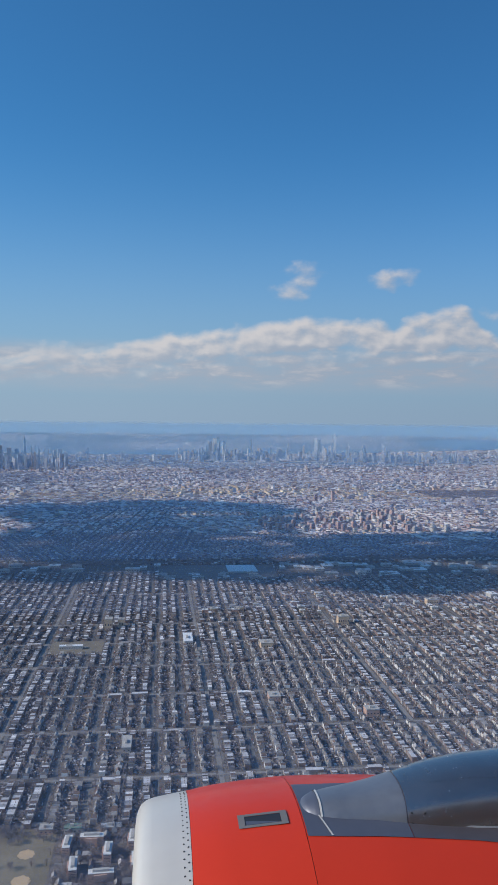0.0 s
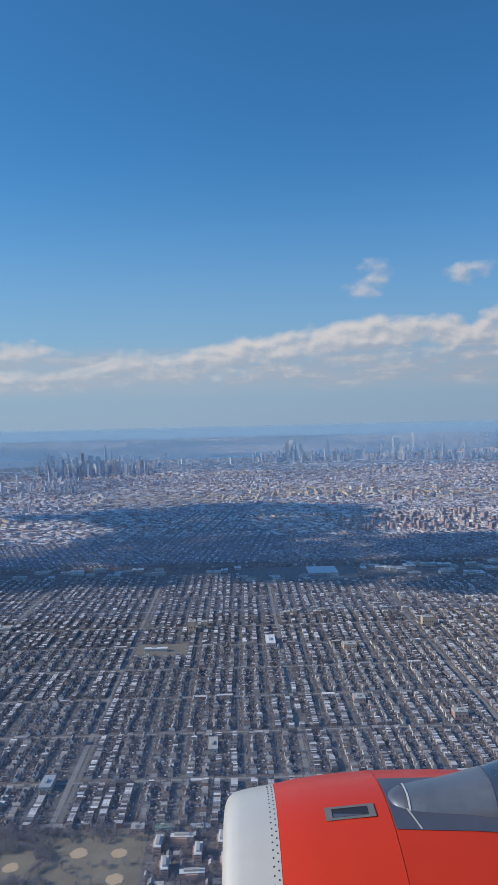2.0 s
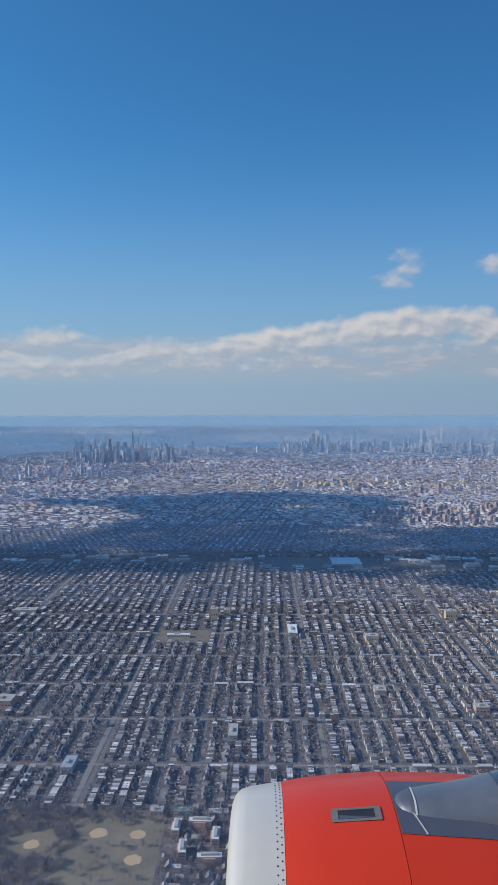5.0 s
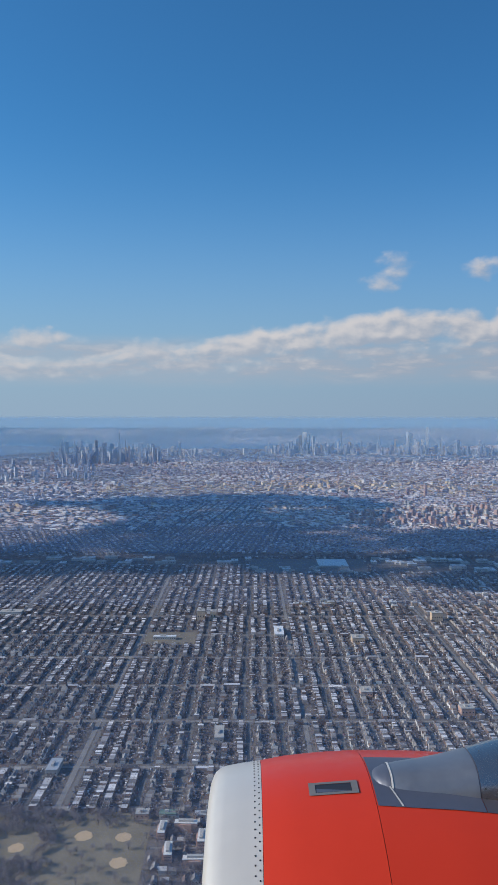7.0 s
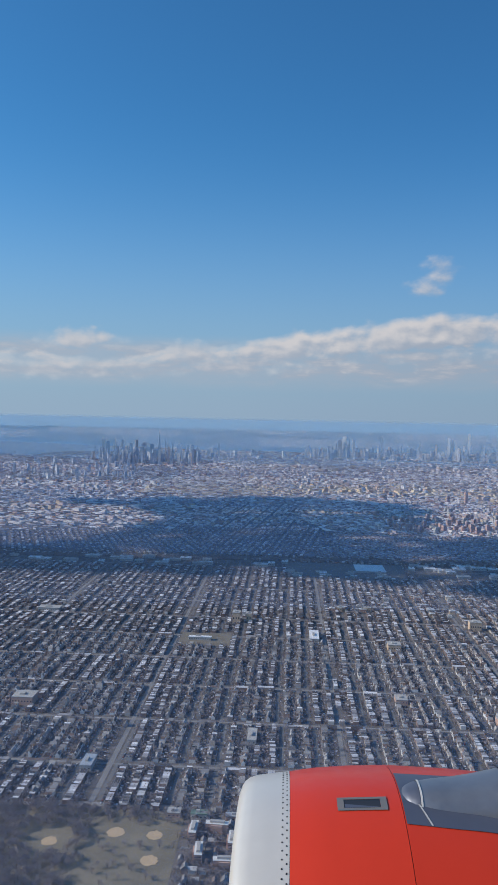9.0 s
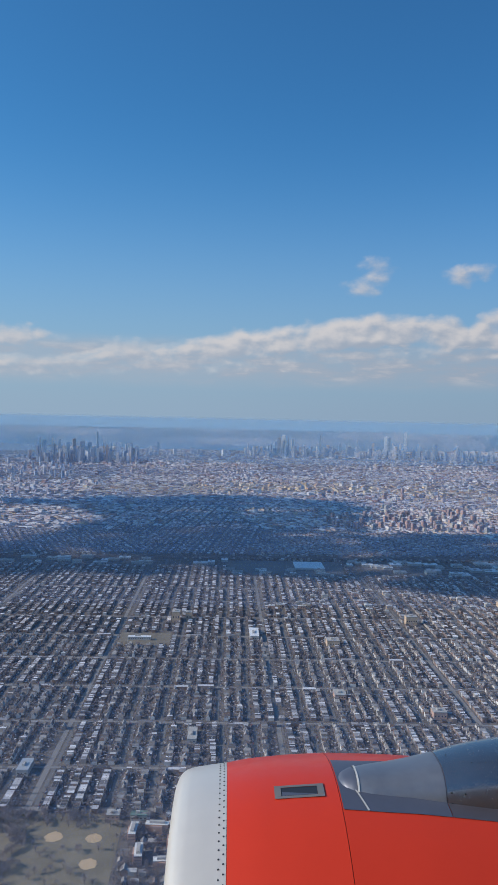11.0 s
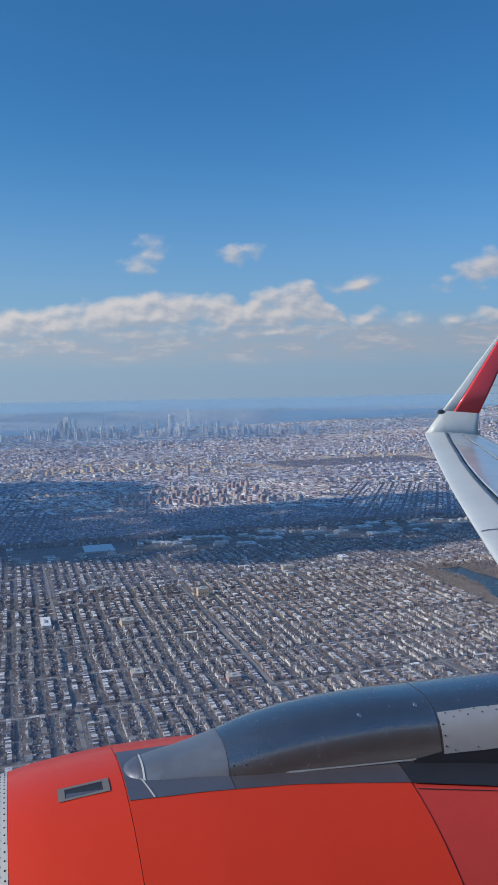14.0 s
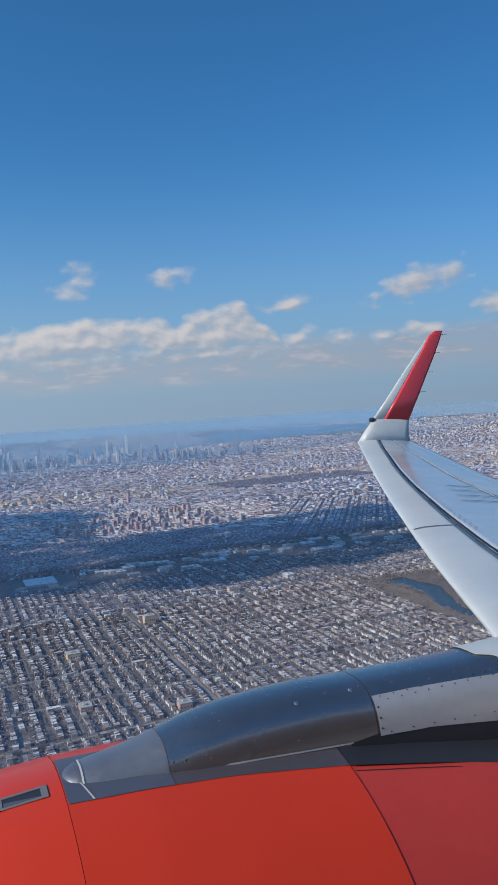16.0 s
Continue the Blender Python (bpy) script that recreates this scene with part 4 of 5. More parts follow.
for y in [j * BY + 6 + BY / 2 for j in range(6, 16)]:
    x0, x1, wd = -0.45 * y, min(0.95 * y, 1100), 2.5
    for a, b in (((x0, 80 + SHIFT), (190 + SHIFT, max(x1, 200 + SHIFT))) if 425 < y < 850 else ((x0, x1),)):
        street("road", (a, y - wd / 2, 0.0), (b, y + wd / 2, 0.05), M_PALE_ROAD, "worn grey cross street")
for j in range(4, 18, 2):
    y0, y1 = max(426.0, j * BY + 6 - BY / 2), min(1172.0, j * BY + 6 + BY * 1.5)
    for i in range(-30, 52):
        x = (i + 0.5) * BX + math.sin(i * 2.1) + math.sin((i + 1) * 2.1) + band_shift(j)
        if y1 - y0 < 20 or 78 + SHIFT < x < 190 + SHIFT or not -0.42 * y1 < x < 0.9 * y1:
            continue
        street("road", (x - 1.2, y0 + 1.8, 0.0), (x + 1.2, y1 - 1.8, 0.04), M_ASPHALT, "grey asphalt street between the blocks")
for x in AVENUES:
    if not 78 + SHIFT < x < 190 + SHIFT:
        street("road", (x - 1.6, 426, 0.0), (x + 1.6, 1058, 0.06), M_PALE_ROAD, "broad pale avenue between the blocks")
street("road", (-600, 421, 0), (80 + SHIFT, 425.5, 0.07), M_PALE_ROAD, "pale worn boulevard beside the park")
for row in range(0, 8, 2):
    street("road", (-50, 346 + 8.4 * row + 3.3, 0), (60, 346 + 8.4 * row + 5.3, 0.06), M_PALE_ROAD, "narrow pale side street between small houses")
street("road", (188 + SHIFT, 430, 0), (192 + SHIFT, 960, 0.07), M_PALE_ROAD, "pale worn road beside the creek")


# ---- bare trees ----
def twig_crowns(name, rows, label, per=16, thin=0.12, kind="stuff"):
    """Winter crowns: each a spray of thin twig blades on a trunk, all in one mesh."""
    t = np.asarray(rows, float)
    n = len(t)
    r = np.random.default_rng(11)
    az, el = r.uniform(0, 2 * np.pi, (n, per)), np.arcsin(r.uniform(-0.55, 1, (n, per)))
    way_ = np.stack([np.cos(el) * np.cos(az), np.cos(el) * np.sin(az), np.sin(el)], -1)
    ctr = np.stack([t[:, 0:1] + 0 * az, t[:, 1:2] + 0 * az, t[:, 2:3] * 0.58 + 0 * az], -1)
    size = np.stack([t[:, 3], t[:, 3], t[:, 2] * 0.42], -1)[:, None, :]
    start = ctr + way_ * size * r.uniform(0.0, 0.85, (n, per))[..., None]
    lean_ = way_ + r.normal(scale=0.8, size=way_.shape) + np.array([0, 0, 0.25])
    end = start + lean_ * size * r.uniform(0.3, 0.55, (n, per))[..., None]
    side = np.cross(lean_, r.normal(size=way_.shape))
    side /= np.linalg.norm(side, axis=-1, keepdims=True)
    wd = (thin * t[:, 3])[:, None, None]
    mid = start + (end - start) * 0.5
    quad = np.stack([start, mid - side * wd, end, mid + side * wd], 2).reshape(-1, 3)
    faces = np.arange(len(quad)).reshape(-1, 4)
    tw = 0.07
    base_ = np.stack([np.stack([t[:, 0] + dx * tw, t[:, 1] + dy * tw, 0 * t[:, 0]], -1) for dx, dy in ((-1, -1), (1, -1), (1, 1), (-1, 1))], 1)
    high = base_ * np.array([1, 1, 0]) + np.array([0, 0, 1]) * (t[:, 2] * 0.55)[:, None, None]
    trunk = np.concatenate([base_, high], 1).reshape(-1, 3)
    tf = (np.array([(0, 1, 5, 4), (1, 2, 6, 5), (2, 3, 7, 6), (3, 0, 4, 7)])[None] + (np.arange(n) * 8)[:, None, None]).reshape(-1, 4) + len(quad)
    return joined(name, np.concatenate([quad, trunk]), np.concatenate([faces, tf]), [M_TWIG, M_BARK], [0] * len(faces) + [1] * len(tf), label, "trees", kind)


near_trees = [t for t in trees if math.hypot(t[0], t[1]) < 720]
twig_crowns("street_trees", near_trees, "bare brown winter trees along streets and yards", per=26, thin=0.13)
twig_crowns("distant_trees", [t for t in trees if math.hypot(t[0], t[1]) >= 720], "bare brown winter trees among the terraces", per=12, thin=0.17)
woods = []
for _ in range(1500):
    x, y = rng.uniform(-215, -84), rng.uniform(330, 419)
    if x < -100 and math.hypot(x + 118, (y - 384) * 0.9) > 12 and (y > 411 or rng.random() < 0.8):
        woods.append((x, y, rng.uniform(3, 5.5), rng.uniform(1.4, 2.6)))
for _ in range(5200):
    x, y = SHIFT + rng.uniform(80, 190), rng.uniform(430, 850)
    if inside(x, y, MARSH) and not inside(x, y, POND) and (x > 108 + SHIFT or rng.random() < 0.25) and not (x > 123 + SHIFT and y < 520 and rng.random() < 0.6):
        woods.append((x, y, rng.uniform(2.2, 4.2), rng.uniform(1.2, 2.2)))
for _ in range(3500):
    x, y = rng.uniform(810, 1320), rng.uniform(2170, 2380)
    woods.append((x, y, rng.uniform(3, 5), rng.uniform(3, 5)))
for _ in range(700):
    x, y = SHIFT + rng.uniform(194, 300), rng.uniform(440, 805)
    woods.append((x, y, rng.uniform(2, 3.6), rng.uniform(0.9, 1.8)))
for _ in range(150):
    x, y = rng.uniform(-100, -52), rng.choice([rng.uniform(404, 419), rng.uniform(345, 419)])
    if all(math.hypot(x - a_, y - b_) > 11 for a_, b_ in ((-86, 395), (-65, 394), (-64, 371))):
        woods.append((x, y, rng.uniform(2.4, 4.2), rng.uniform(1.0, 1.8)))
for _ in range(500):
    x, y = rng.uniform(-50, 16), rng.uniform(345, 420)
    woods.append((x, y, rng.uniform(2.4, 4.4), rng.uniform(1.0, 2.0)))
for _ in range(1500):
    x = rng.uniform(-500, 900)
    woods.append((x, 1185 + 0.05 * x + rng.uniform(-9, 9), rng.uniform(3, 5), rng.uniform(1.6, 3)))
twig_crowns("bare_woods", [t for t in woods if t[1] > 425], "thicket of bare brown winter trees", per=16, thin=0.16)
twig_crowns("park_woods", [t for t in woods if t[1] <= 425], "park thicket of bare grey-brown winter trees", per=110, thin=0.04)

# ---- nearest row houses, each a thing ----
M_NEAR_WALL = material("near_house_brick", (0.3, 0.2, 0.16), 0.85, 0, 0.2, 0.8, 4, per_object=BRICKS)
M_NEAR_ROOF = material("near_house_roof", (0.4, 0.4, 0.4), 0.8, 0, 0.2, 0.6, 4, per_object=GREYS)


def row_house(deep, wide, high):
    bm = bmesh.new()
    box(bm, (-deep / 2, -wide / 2, 0), (deep / 2, wide / 2, high))
    for sx in (-1, 1):
        for fy in (-0.28, 0.28):
            for z in (0.25, 0.62):
                x = sx * deep / 2
                box(bm, (min(x, x + sx * 0.04), fy * wide - 0.2, z * high), (max(x, x + sx * 0.04), fy * wide + 0.2, z * high + 0.45), 1)
    house = tagged(link("row_house", bm, [M_NEAR_WALL, M_WINDOW]), "brick row house with flat grey roof and low parapet", "house", "row houses by the boulevard")
    bm = bmesh.new()
    box(bm, (-deep / 2 + 0.12, -wide / 2 + 0.08, high), (deep / 2 - 0.12, wide / 2 - 0.08, high + 0.06))
    part("roof", bm, M_NEAR_ROOF, house)
    bm = bmesh.new()
    for lo, hi in (((-deep / 2, -wide / 2), (-deep / 2 + 0.12, wide / 2)), ((deep / 2 - 0.12, -wide / 2), (deep / 2, wide / 2))):
        box(bm, (*lo, high), (*hi, high + 0.2))
    part("parapet", bm, M_CONCRETE, house)
    bm = bmesh.new()
    box(bm, (deep * 0.1, wide * 0.3, high), (deep * 0.1 + 0.3, wide * 0.3 + 0.25, high + 0.55))
    part("chimney", bm, M_NEAR_WALL, house)
    return house


masters = []
for x, y, wide, deep, high, turn in near_house:
    if len(masters) < 8:
        masters.append(row_house(deep, wide, high))
        masters[-1].matrix_basis = Matrix.Translation((x, y, 0)) @ Matrix.Rotation(turn, 4, "Z")
        masters[-1]["wide"] = wide
    else:
        best = min(masters, key=lambda h: abs(h["wide"] - wide))
        copy_thing(best, Matrix.Translation((x, y, 0)) @ Matrix.Rotation(turn, 4, "Z"))


# ---- apartment towers ----
M_PALE_SLAB = material("pale_roof_slab", (0.68, 0.67, 0.65), 0.8, 0, 0.15, 0.4, 3)


def tower(name, w_, d_, h_, mat, label, group, storeys, top=M_CONCRETE):
    bm = bmesh.new()
    box(bm, (-w_ / 2, -d_ / 2, 0), (w_ / 2, d_ / 2, h_))
    box(bm, (-w_ / 2 - 0.9, -d_ / 4, 0), (-w_ / 2, d_ / 4, h_ - 0.4))
    t = tagged(link(name, bm, mat), label, "apartment tower", group)
    bm = bmesh.new()
    box(bm, (-w_ / 4, -d_ / 3, h_), (w_ / 4, d_ / 3, h_ + 1.3), taper=0.06)
    part("bulkhead", bm, M_CONCRETE, t)
    bm = bmesh.new()
    box(bm, (-w_ / 2 - 0.08, -d_ / 2 - 0.08, h_), (w_ / 2 + 0.08, d_ / 2 + 0.08, h_ + 0.22))
    part("roof_slab", bm, top, t)
    for k in range(storeys):
        z = (k + 0.35) * h_ / storeys
        bm = bmesh.new()
        box(bm, (-w_ * 0.42, -d_ / 2 - 0.03, z), (w_ * 0.42, -d_ / 2 + 0.05, z + h_ / storeys * 0.24))
        part("window_band", bm, M_WINDOW, t)
    return t


def spread(master, places, turn=0.0, jitter=0.0):
    r = random.Random(4)
    for k, (x, y, sz) in enumerate(places):
        m = Matrix.Translation((x, y, 0)) @ Matrix.Rotation(turn + r.uniform(-jitter, jitter) + (math.pi / 2 if k % 3 == 1 else 0), 4, "Z")
        if k == 0:
            master.matrix_basis = m
        else:
            c_ = copy_thing(master, m)
            c_.scale = (1, 1, sz)


pale = tower("apartment_tower", 9.5, 5.5, 17, M_TOWER_LIGHT, "tall pale brick apartment tower with dark windows", "creekside towers", 9)
spread(pale, [(x + SHIFT, y, s_) for x, y, s_ in ((197, 697, 1), (206, 690, 0.95), (221, 695, 1), (212, 783, 1), (229, 790, 1.05), (246, 770, 1), (244, 616, 1), (256, 625, 1.1), (277, 778, 1), (290, 665, 1), (300, 690, 1), (268, 720, 1.1), (216, 580, 0.9), (228, 590, 1), (211, 520, 0.8), (223, 509, 0.9), (216, 483, 0.9), (240, 540, 1), (262, 560, 1), (280, 600, 1.05), (310, 760, 1), (318, 720, 1), (325, 640, 1), (300, 580, 1), (330, 800, 1))], 0.0, 0.05)
brick = tower("brick_tower", 8, 7, 19, M_TOWER_RED, "red-brown brick apartment tower far off", "far brick towers", 9)
rb = random.Random(9)
tan_tower = tower("tan_tower", 9, 6, 15, M_TOWER_LIGHT, "pale tan apartment tower far off", "far tan towers", 8)
spread(tan_tower, [(rb.uniform(180, 600), rb.uniform(1480, 1900), rb.uniform(0.35, 0.85)) for _ in range(60)], 0.3, 0.3)
spread(brick, [(441 - 12, 2082, 1.9), (480 - 10, 2054, 1.7)] + [(rb.uniform(200, 540), rb.uniform(1490, 1760), rb.uniform(0.4, 0.9)) for _ in range(80)], 0.3, 0.2)
low = tower("apartment_block", 3.8, 12, 4.6, M_TOWER_RED, "brick apartment slab with pale flat roof", "blocks by the boulevard", 6, M_PALE_SLAB)
BLOCKS = [(-45, 396), (-33, 401), (-24, 388), (-12, 399), (-3, 402), (7, 396), (-40, 376), (-26, 368), (-10, 378), (6, 372)]
spread(low, [(x, y, 1.0) for x, y in BLOCKS], 0.0, 0.06)

# single larger buildings among the houses
def hall(w_, d_, h_, wall, roof, label, category):
    bm = bmesh.new()
    box(bm, (-w_ / 2, -d_ / 2, 0), (w_ / 2, d_ / 2, h_))
    ob = tagged(link("hall", bm, wall), label, category)
    bm = bmesh.new()
    box(bm, (-w_ / 2 - 0.15, -d_ / 2 - 0.15, h_), (w_ / 2 + 0.15, d_ / 2 + 0.15, h_ + 0.4))
    part("roof", bm, roof, ob)
    bm = bmesh.new()
    box(bm, (-w_ * 0.2, -d_ * 0.2, h_ + 0.4), (w_ * 0.05, d_ * 0.1, h_ + 1.6), taper=0.1)
    part("roof_house", bm, M_CONCRETE, ob)
    for k in range(max(2, int(w_ / 2.2))):
        bm = bmesh.new()
        x = -w_ / 2 + (k + 0.5) * w_ / max(2, int(w_ / 2.2))
        box(bm, (x - 0.45, -d_ / 2 - 0.04, h_ * 0.4), (x + 0.45, -d_ / 2 + 0.05, h_ * 0.58))
        part("window", bm, M_WINDOW, ob)
    return ob


M_GREEN_ROOF = material("green_roof", (0.16, 0.24, 0.2), 0.7, 0, 0.15, 0.4, 3)
M_CREAM = material("cream_brick", (0.58, 0.43, 0.3), 0.85, 0, 0.12, 0.3, 2)
rh = random.Random(31)
for x, y, w_, d_, h_, wall, roof, label in (
    (30, 765, 9, 30, 4, M_CONCRETE, M_WHITE_ROOF, "long white-roofed factory hall"),
    (-51, 817, 8, 10, 11, M_CREAM, M_CONCRETE, "tall cream brick apartment house"),
    (-38, 822, 6, 8, 9, M_CREAM, M_CONCRETE, "cream brick apartment house"),
    (105, 737, 12, 12, 6, M_CREAM, M_CONCRETE, "tan brick school with grey roof"),
    (200, 817, 12, 9, 9, M_CREAM, M_CONCRETE, "yellow brick apartment house"),
    (-195, 570, 16, 14, 6, M_TOWER_RED, M_CONCRETE, "red brick school with grey roof"),
    (-82, 748, 22, 5, 3, M_CONCRETE, M_WHITE_ROOF, "low pale school beside the field"),
    (-120, 470, 7, 16, 3.5, M_CONCRETE, M_PANEL, "pale warehouse with grey roof"),
    (-20, 520, 6, 20, 3.2, M_CONCRETE, M_CONCRETE, "low grey garage hall"),
    (92, 600, 9, 12, 3.6, M_TOWER_RED, M_CONCRETE, "brick church hall with grey roof"),
    (160, 560, 10, 9, 5.5, M_TOWER_RED, M_CONCRETE, "brick school with grey roof"),
    (330, 900, 14, 10, 6, M_CREAM, M_CONCRETE, "tan brick school with grey roof"),
    (420, 930, 10, 16, 5, M_CONCRETE, M_WHITE_ROOF, "broad white-roofed market hall"),
    (-260, 840, 24, 12, 4, M_CONCRETE, M_CONCRETE, "long grey bus garage"),
):
    hall(w_, d_, h_, wall, roof, label, "building").location = (x, y, 0)
M_OLD_SHINGLE = material("old_shingle", (0.2, 0.19, 0.185), 0.9, 0, 0.3, 0.6, 3, per_object=[(0.0, (0.2, 0.19, 0.19)), (0.25, (0.3, 0.28, 0.275)), (0.5, (0.45, 0.43, 0.42)), (0.7, (0.25, 0.18, 0.15)), (0.82, (0.58, 0.56, 0.55)), (0.94, (0.2, 0.27, 0.24))])
M_SIDING = material("house_siding", (0.45, 0.43, 0.4), 0.85, 0, 0.12, 0.5, 4, per_object=[(0.0, (0.5, 0.47, 0.44)), (0.25, (0.34, 0.24, 0.2)), (0.5, (0.66, 0.63, 0.59)), (0.82, (0.28, 0.2, 0.17))])


def gabled_house(w_, d_, h_):
    bm = bmesh.new()
    box(bm, (-w_ / 2, -d_ / 2, 0), (w_ / 2, d_ / 2, h_))
    for y in (-d_ / 2, d_ / 2):
        bm.faces.new([bm.verts.new(p) for p in ((-w_ / 2, y, h_), (w_ / 2, y, h_), (0, y, h_ + w_ * 0.42))])
    ob = tagged(link("gabled_house", bm, M_SIDING), "small detached house with a dark shingle gable roof", "house", "detached houses by the boulevard")
    for s_ in (-1, 1):
        bm = bmesh.new()
        e = w_ / 2 + 0.2
        lo, hi = h_ - 0.17, h_ + w_ * 0.42
        v = [bm.verts.new(p) for p in ((s_ * e, -d_ / 2 - 0.2, lo), (s_ * e, d_ / 2 + 0.2, lo), (0, d_ / 2 + 0.2, hi), (0, -d_ / 2 - 0.2, hi), (s_ * e, -d_ / 2 - 0.2, lo + 0.14), (s_ * e, d_ / 2 + 0.2, lo + 0.14), (0, d_ / 2 + 0.2, hi + 0.14), (0, -d_ / 2 - 0.2, hi + 0.14))]
        for f in ((0, 1, 2, 3), (7, 6, 5, 4), (0, 4, 5, 1), (2, 6, 7, 3), (1, 5, 6, 2), (0, 3, 7, 4)):
            bm.faces.new([v[i] for i in f])
        bmesh.ops.recalc_face_normals(bm, faces=bm.faces)
        part("roof_slope", bm, M_OLD_SHINGLE, ob)
    bm = bmesh.new()
    box(bm, (w_ * 0.2, d_ * 0.1, h_), (w_ * 0.2 + 0.3, d_ * 0.1 + 0.3, h_ + w_ * 0.45))
    part("chimney", bm, M_NEAR_WALL, ob)
    bm = bmesh.new()
    box(bm, (-w_ * 0.35, -d_ / 2 - 0.7, 0), (w_ * 0.35, -d_ / 2 - 0.01, h_ * 0.5), taper=0.1)
    part("porch", bm, M_OLD_SHINGLE, ob)
    for k in (-1, 1):
        bm = bmesh.new()
        box(bm, (k * w_ * 0.25 - 0.18, -d_ / 2 - 0.04, h_ * 0.62), (k * w_ * 0.25 + 0.18, -d_ / 2 + 0.03, h_ * 0.62 + 0.5))
        part("window", bm, M_WINDOW, ob)
    return ob


house_kinds = [gabled_house(2.6, 4.4, 2.1), gabled_house(3.2, 4.8, 2.3), gabled_house(2.2, 3.6, 1.9), gabled_house(3.6, 4.0, 2.4)]
count = 0
for row in range(9):
    for k in range(20):
        x, y = -96 + 4.6 * k + 1.6 * (row % 2) + rh.uniform(-0.7, 0.7), 346 + 8.4 * row + rh.uniform(-0.8, 0.8)
        if x < -49 or rh.random() < 0.16 or x > 14:
            continue
        if any(abs(x - bx_) < 6 and abs(y - by_) < 9.5 for bx_, by_ in BLOCKS):
            continue
        m = Matrix.Translation((x, y, 0)) @ Matrix.Rotation((0 if row % 2 else math.pi) + rh.uniform(-0.05, 0.05) + (math.pi / 2 if rh.random() < 0.25 else 0), 4, "Z")
        if count < 4:
            house_kinds[count].matrix_basis = m
        else:
            copy_thing(house_kinds[rh.randrange(4)], m)
        count += 1
for k, (x, y) in enumerate(((-58, 415), (-44, 414), (-24, 414), (-4, 413))):
    hall(rh.uniform(7, 12), rh.uniform(4, 6), rh.uniform(2, 3), (M_TOWER_RED, M_TOWER_LIGHT)[k % 2], (M_CONCRETE, M_GREEN_ROOF, M_PANEL, M_CONCRETE)[k], "low flat-roofed shop by the boulevard", "shop").location = (x, y, 0)
for x, y, w_, d_, h_ in APARTMENTS:
    hall(w_, d_, h_, rh.choice([M_CREAM, M_TOWER_RED, M_TOWER_LIGHT]), rh.choice([M_CONCRETE, M_PALE_SLAB]), "brick apartment house with flat roof", "apartment house").location = (x, y, 0)
for k in range(64):
    x, y = 184 + 9 * k + rh.uniform(-3, 3), rh.uniform(1074, 1164)
    hall(rh.uniform(6, 22), rh.uniform(7, 20), rh.uniform(2, 4), M_CONCRETE, rh.choice([M_CONCRETE, M_WHITE_ROOF, M_PANEL]), "low warehouse with broad flat roof", "warehouse").location = (x, y, 0)
for k in range(22):
    x, y = rh.uniform(-420, 0), rh.uniform(1120, 1172)
    hall(rh.uniform(8, 22), rh.uniform(6, 14), rh.uniform(2.5, 4.5), M_CONCRETE, rh.choice([M_CONCRETE, M_WHITE_ROOF, M_PANEL]), "low warehouse with broad flat roof", "warehouse").location = (x, y, 0)
for k in range(16):
    x, y = 12 + 42 * (k % 4) + rh.uniform(-8, 8), 1068 + 8 * (k // 4) + rh.uniform(-5, 5)
    hall(rh.uniform(6, 18), rh.uniform(3, 6), rh.uniform(2, 3), M_CONCRETE, rh.choice([M_CONCRETE, M_PANEL, M_WHITE_ROOF]), "low shed in the depot yard", "shed").location = (x, y, 0)
for k in range(34):
    x, y = SHIFT + rh.uniform(196, 298), rh.uniform(560, 805)
    hall(rh.uniform(5, 14), rh.uniform(4, 10), rh.uniform(1.8, 3.2), M_TOWER_LIGHT, rh.choice([M_CONCRETE, M_WHITE_ROOF]), "low shop building among the towers", "shop").location = (x, y, 0)

# white-roofed depot and yard sheds
bm = bmesh.new()
box(bm, (-21, -24, 0), (21, 24, 2.6))
depot = tagged(link("depot", bm, M_CONCRETE), "large depot with a bright white flat roof", "depot")
bm = bmesh.new()
box(bm, (-21.3, -24.3, 2.6), (21.3, 24.3, 3.0))
part("roof", bm, M_WHITE_ROOF, depot)
depot.location = (122, 1125, 0)
bm = bmesh.new()
box(bm, (-900, -4, 0), (1100, 4, 2.2), taper=1.5)
emb = tagged(link("embankment", bm, M_TWIG), "dark railway embankment", "embankment", kind="structure")
emb.matrix_basis = Matrix.Translation((0, 1185, 0)) @ Matrix.Rotation(math.atan(0.05), 4, "Z")

# ---- skyline ----
def skyscraper(w_, d_, h_, tiers, spire, label):
    bm = bmesh.new()
    z, a = 0.0, 1.0
    for k in range(tiers):
        z1 = h_ * (1 - 0.5 ** (k + 1)) if k < tiers - 1 else h_
        box(bm, (-w_ * a / 2, -d_ * a / 2, z), (w_ * a / 2, d_ * a / 2, z1), taper=w_ * 0.04)
        z, a = z1 - 0.01, a * 0.78
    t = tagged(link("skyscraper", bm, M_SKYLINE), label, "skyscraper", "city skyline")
    if spire:
        bm = bmesh.new()
        bmesh.ops.create_cone(bm, cap_ends=True, segments=6, radius1=w_ * 0.12, radius2=0.3, depth=spire, matrix=Matrix.Translation((0, 0, h_ + spire / 2)))
        part("spire", bm, M_SKYLINE, t)
    return t


kinds = [skyscraper(14, 14, 50, 1, 0, "blue-grey skyscraper in the hazy skyline"), skyscraper(18, 16, 50, 2, 0, "stepped blue-grey skyscraper in the hazy skyline"), skyscraper(12, 12, 50, 3, 10, "slender stepped skyscraper with a spire"), skyscraper(24, 14, 50, 1, 0, "broad slab skyscraper in the hazy skyline")]
rs = random.Random(21)
placed = []


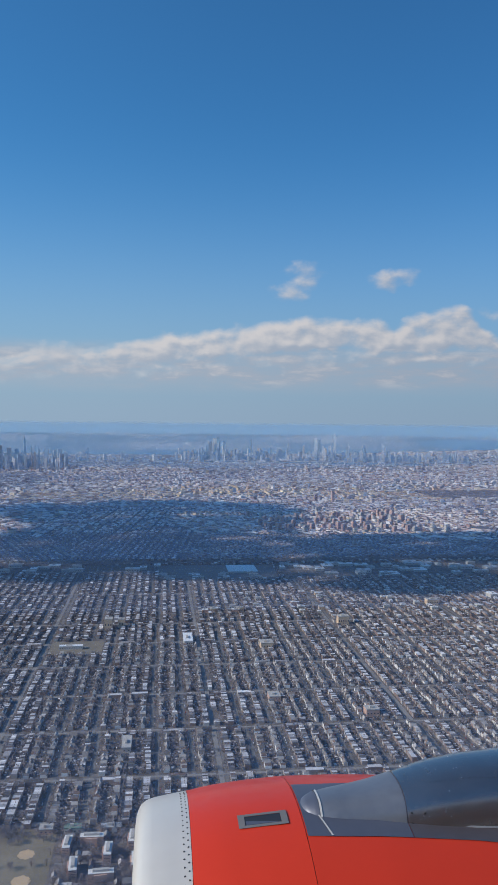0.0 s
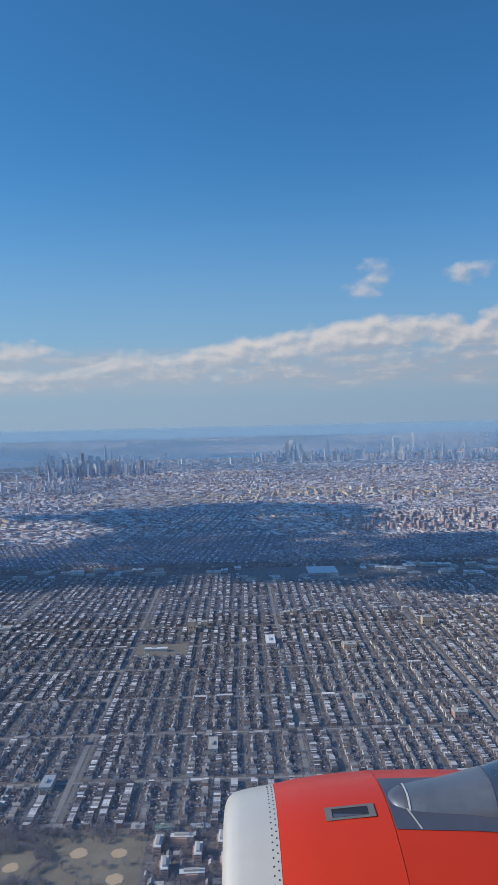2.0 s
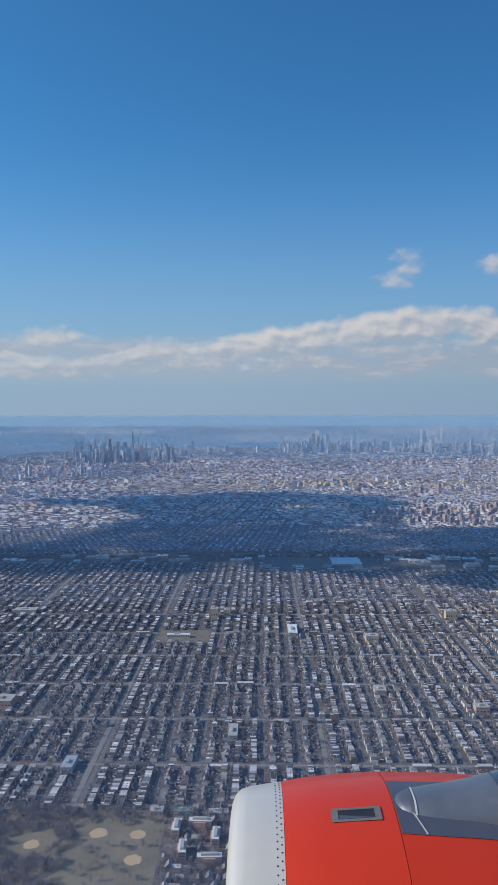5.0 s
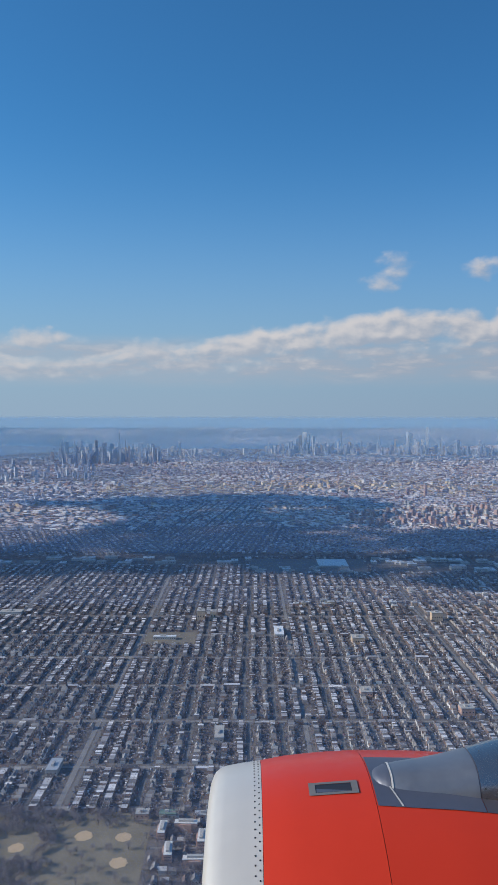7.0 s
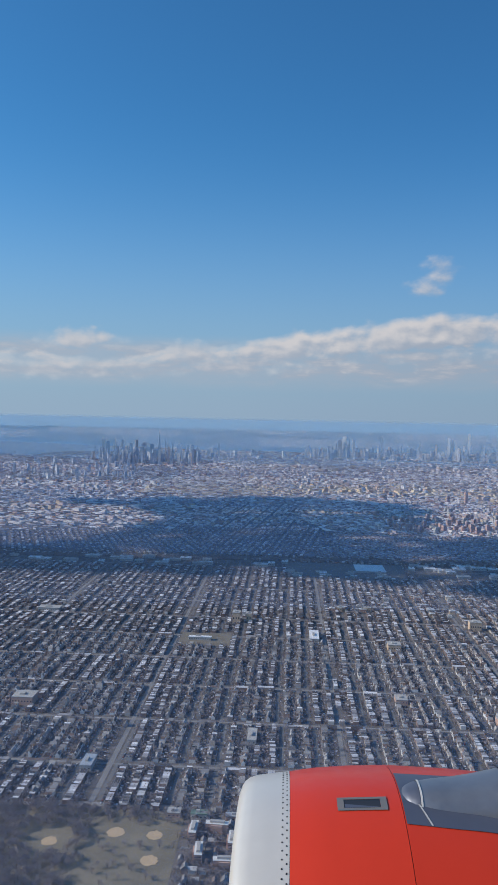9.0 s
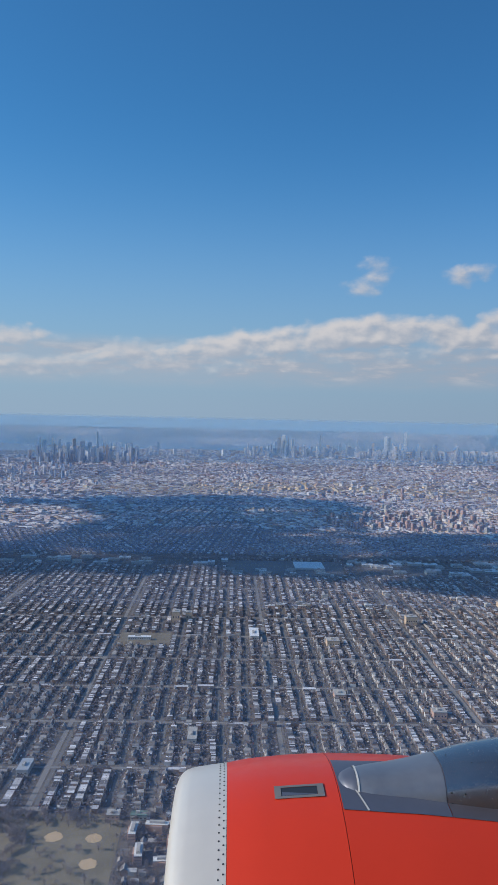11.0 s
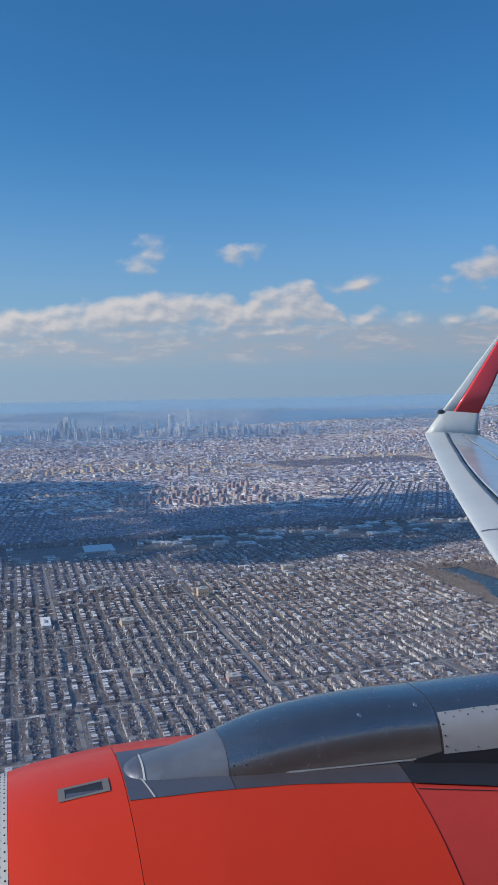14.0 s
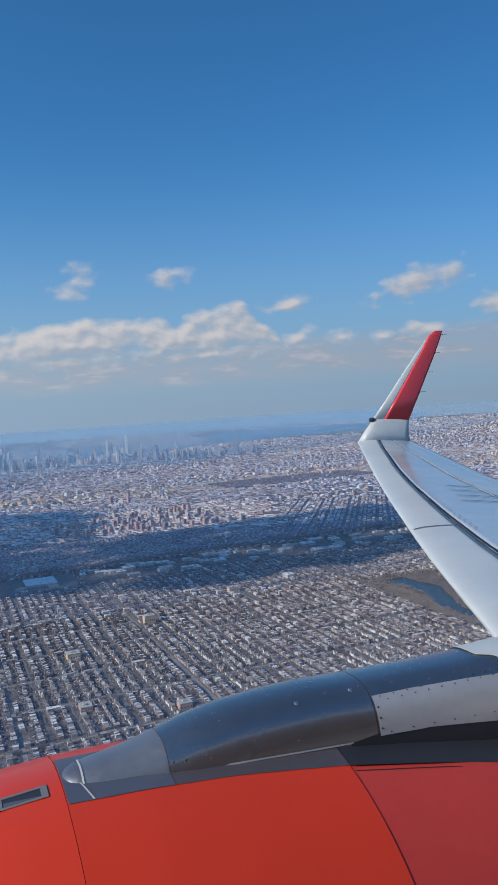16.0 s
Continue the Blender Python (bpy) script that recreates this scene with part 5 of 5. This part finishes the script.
def raise_tower(az, dist, top_slope, wide=1.0, kind=None):
    """A tower whose top stands that many thousandths of the distance over (or under) eye level."""
    placed.append((az, dist, EYE + dist * top_slope, wide, rs.randrange(4) if kind is None else kind))


F0 = 1370.0
for px, py in ((132, 770), (118, 777), (145, 775), (160, 780), (170, 774), (185, 778), (198, 780), (222, 770), (235, 776), (205, 790), (190, 786), (248, 779), (262, 782), (110, 772), (318, 778), (270, 781)):
    raise_tower(math.atan((px - 441) / F0), 3540 + rs.uniform(-60, 120), (731 - 3 - py) / F0, rs.uniform(0.6, 1.0))
raise_tower(math.atan((211 - 441) / F0), 3590, (731 - 757) / F0, 1.0, 2)
for px, py in ((532, 763), (540, 757), (548, 758), (556, 764), (526, 770), (605, 757), (652, 768), (672, 758), (640, 772), (700, 768), (722, 756), (735, 768), (728, 758), (748, 769), (757, 748), (780, 766), (783, 763), (812, 769), (850, 770)):
    raise_tower(math.atan((px - 441) / F0), 3760 + rs.uniform(-50, 110), (731 - 6 - py) / F0, rs.uniform(0.5, 0.85))
skyline_fill = []


def fill(count, px0, px1, dist0, dist1, py0, py1, wide0, wide1):
    """Crowds of lesser towers between the tall ones."""
    for _ in range(count):
        az, dist = math.atan((rs.uniform(px0, px1) - 441) / F0), rs.uniform(dist0, dist1)
        py = rs.triangular(py0, py1, py0 + (py1 - py0) * 0.7)
        wide = rs.uniform(wide0, wide1)
        skyline_fill.append((dist * math.sin(az), dist * math.cos(az), wide, wide * rs.uniform(0.7, 1.2), max(4.0, EYE + dist * (731 - py) / F0 - rise(dist)), -az + rs.uniform(-0.4, 0.4)))


fill(700, 470, 1010, 3680, 3930, 778, 804, 6, 15)
fill(260, 92, 285, 3300, 3640, 786, 820, 6, 14)
fill(340, 240, 560, 3600, 4100, 788, 806, 6, 15)


def scatter(count, px0, px1, dist0, dist1, high0, high1):
    """Lone taller blocks over the far roofs."""
    for _ in range(count):
        az, dist, wide = math.atan((rs.uniform(px0, px1) - 441) / F0), rs.uniform(dist0, dist1), rs.uniform(4, 10)
        skyline_fill.append((dist * math.sin(az), dist * math.cos(az), wide, wide * rs.uniform(0.6, 1.3), rs.triangular(high0, high1, high0), -az + rs.uniform(-0.5, 0.5)))


scatter(110, -60, 170, 2600, 3400, 8, 36)
scatter(420, 960, 1900, 2800, 4800, 4, 14)
scatter(520, -100, 1500, 2100, 4200, 4, 15)
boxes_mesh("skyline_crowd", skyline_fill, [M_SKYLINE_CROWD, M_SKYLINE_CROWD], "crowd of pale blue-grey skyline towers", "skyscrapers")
for k, (az, dist, top_z, wide, kd) in enumerate(placed):
    full = 60 if kd == 2 else 50
    m = Matrix.Translation((dist * math.sin(az), dist * math.cos(az), rise(dist) - 0.3)) @ Matrix.Rotation(-az + rs.uniform(-0.3, 0.3), 4, "Z")
    t = copy_thing(kinds[kd], m)
    t.scale = (wide, wide, max(6.0, top_z - rise(dist)) / full)
for k in kinds:
    for o in (*k.children_recursive, k):
        bpy.data.objects.remove(o)

# ---- the cloud whose shadow lies on the town ----
SHADE = [(-1100, 1000), (-700, 1030), (-338, 1050), (0, 1070), (130, 1030), (298, 960), (520, 960), (900, 1000), (1250, 1060), (1250, 1480), (700, 1470), (300, 1465), (240, 1520), (290, 1640), (345, 1800), (352, 1960), (0, 2100), (-200, 2040), (-545, 1920), (-496, 1838), (-292, 1763), (-239, 1595), (-327, 1340), (-430, 1255), (-1100, 1250)]
CLOUD_Z = 1400.0
shift = Vector((sun_way.x, sun_way.y, 0)) * (CLOUD_Z / sun_way.z)
bm = bmesh.new()
rc = random.Random(5)
count = 0
while count < 1300:
    x, y = rc.uniform(-1100, 1250), rc.uniform(910, 2110)
    if not inside(x, y, SHADE):
        continue
    r_ = rc.uniform(14, 44)
    bmesh.ops.create_icosphere(bm, subdivisions=1, radius=r_, matrix=Matrix.Translation((x + shift.x, y + shift.y, CLOUD_Z + rc.uniform(-10, 10))) @ Matrix.Diagonal((1.2, 1.0, 0.35, 1)))
    count += 1
tagged(link("cumulus_cloud", bm, M_CLOUD, smooth=True), "broken white winter cloud high over the town", "cloud", kind="structure")


# ---- thin sheets added as stand-in for haze over the town, lit by the sky ----
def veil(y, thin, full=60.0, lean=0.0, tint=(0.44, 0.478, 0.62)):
    """A translucent sheet imitating haze across town; lean: how far its top lies back."""
    m = bpy.data.materials.new("haze_sheet")
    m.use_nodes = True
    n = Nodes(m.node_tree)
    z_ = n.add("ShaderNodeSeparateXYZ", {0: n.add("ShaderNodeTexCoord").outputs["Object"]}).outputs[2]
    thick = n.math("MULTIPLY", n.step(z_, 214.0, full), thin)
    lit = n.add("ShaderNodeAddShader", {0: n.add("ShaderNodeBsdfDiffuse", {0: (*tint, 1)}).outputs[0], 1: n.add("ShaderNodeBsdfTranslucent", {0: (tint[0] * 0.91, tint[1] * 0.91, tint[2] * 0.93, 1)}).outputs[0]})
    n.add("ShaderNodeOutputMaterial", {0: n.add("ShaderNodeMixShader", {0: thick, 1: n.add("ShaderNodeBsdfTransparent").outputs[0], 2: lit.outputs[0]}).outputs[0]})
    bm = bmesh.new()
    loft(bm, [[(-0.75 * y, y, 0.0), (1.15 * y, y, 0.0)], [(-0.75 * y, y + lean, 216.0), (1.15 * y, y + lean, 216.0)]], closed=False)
    return tagged(link("haze", bm, m), "thin translucent sheet imitating blue haze over the town", "haze", kind="structure")


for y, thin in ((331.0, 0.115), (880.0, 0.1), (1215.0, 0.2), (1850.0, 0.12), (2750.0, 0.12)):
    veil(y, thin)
# the far pair lean back, with horizon blue put into their tint
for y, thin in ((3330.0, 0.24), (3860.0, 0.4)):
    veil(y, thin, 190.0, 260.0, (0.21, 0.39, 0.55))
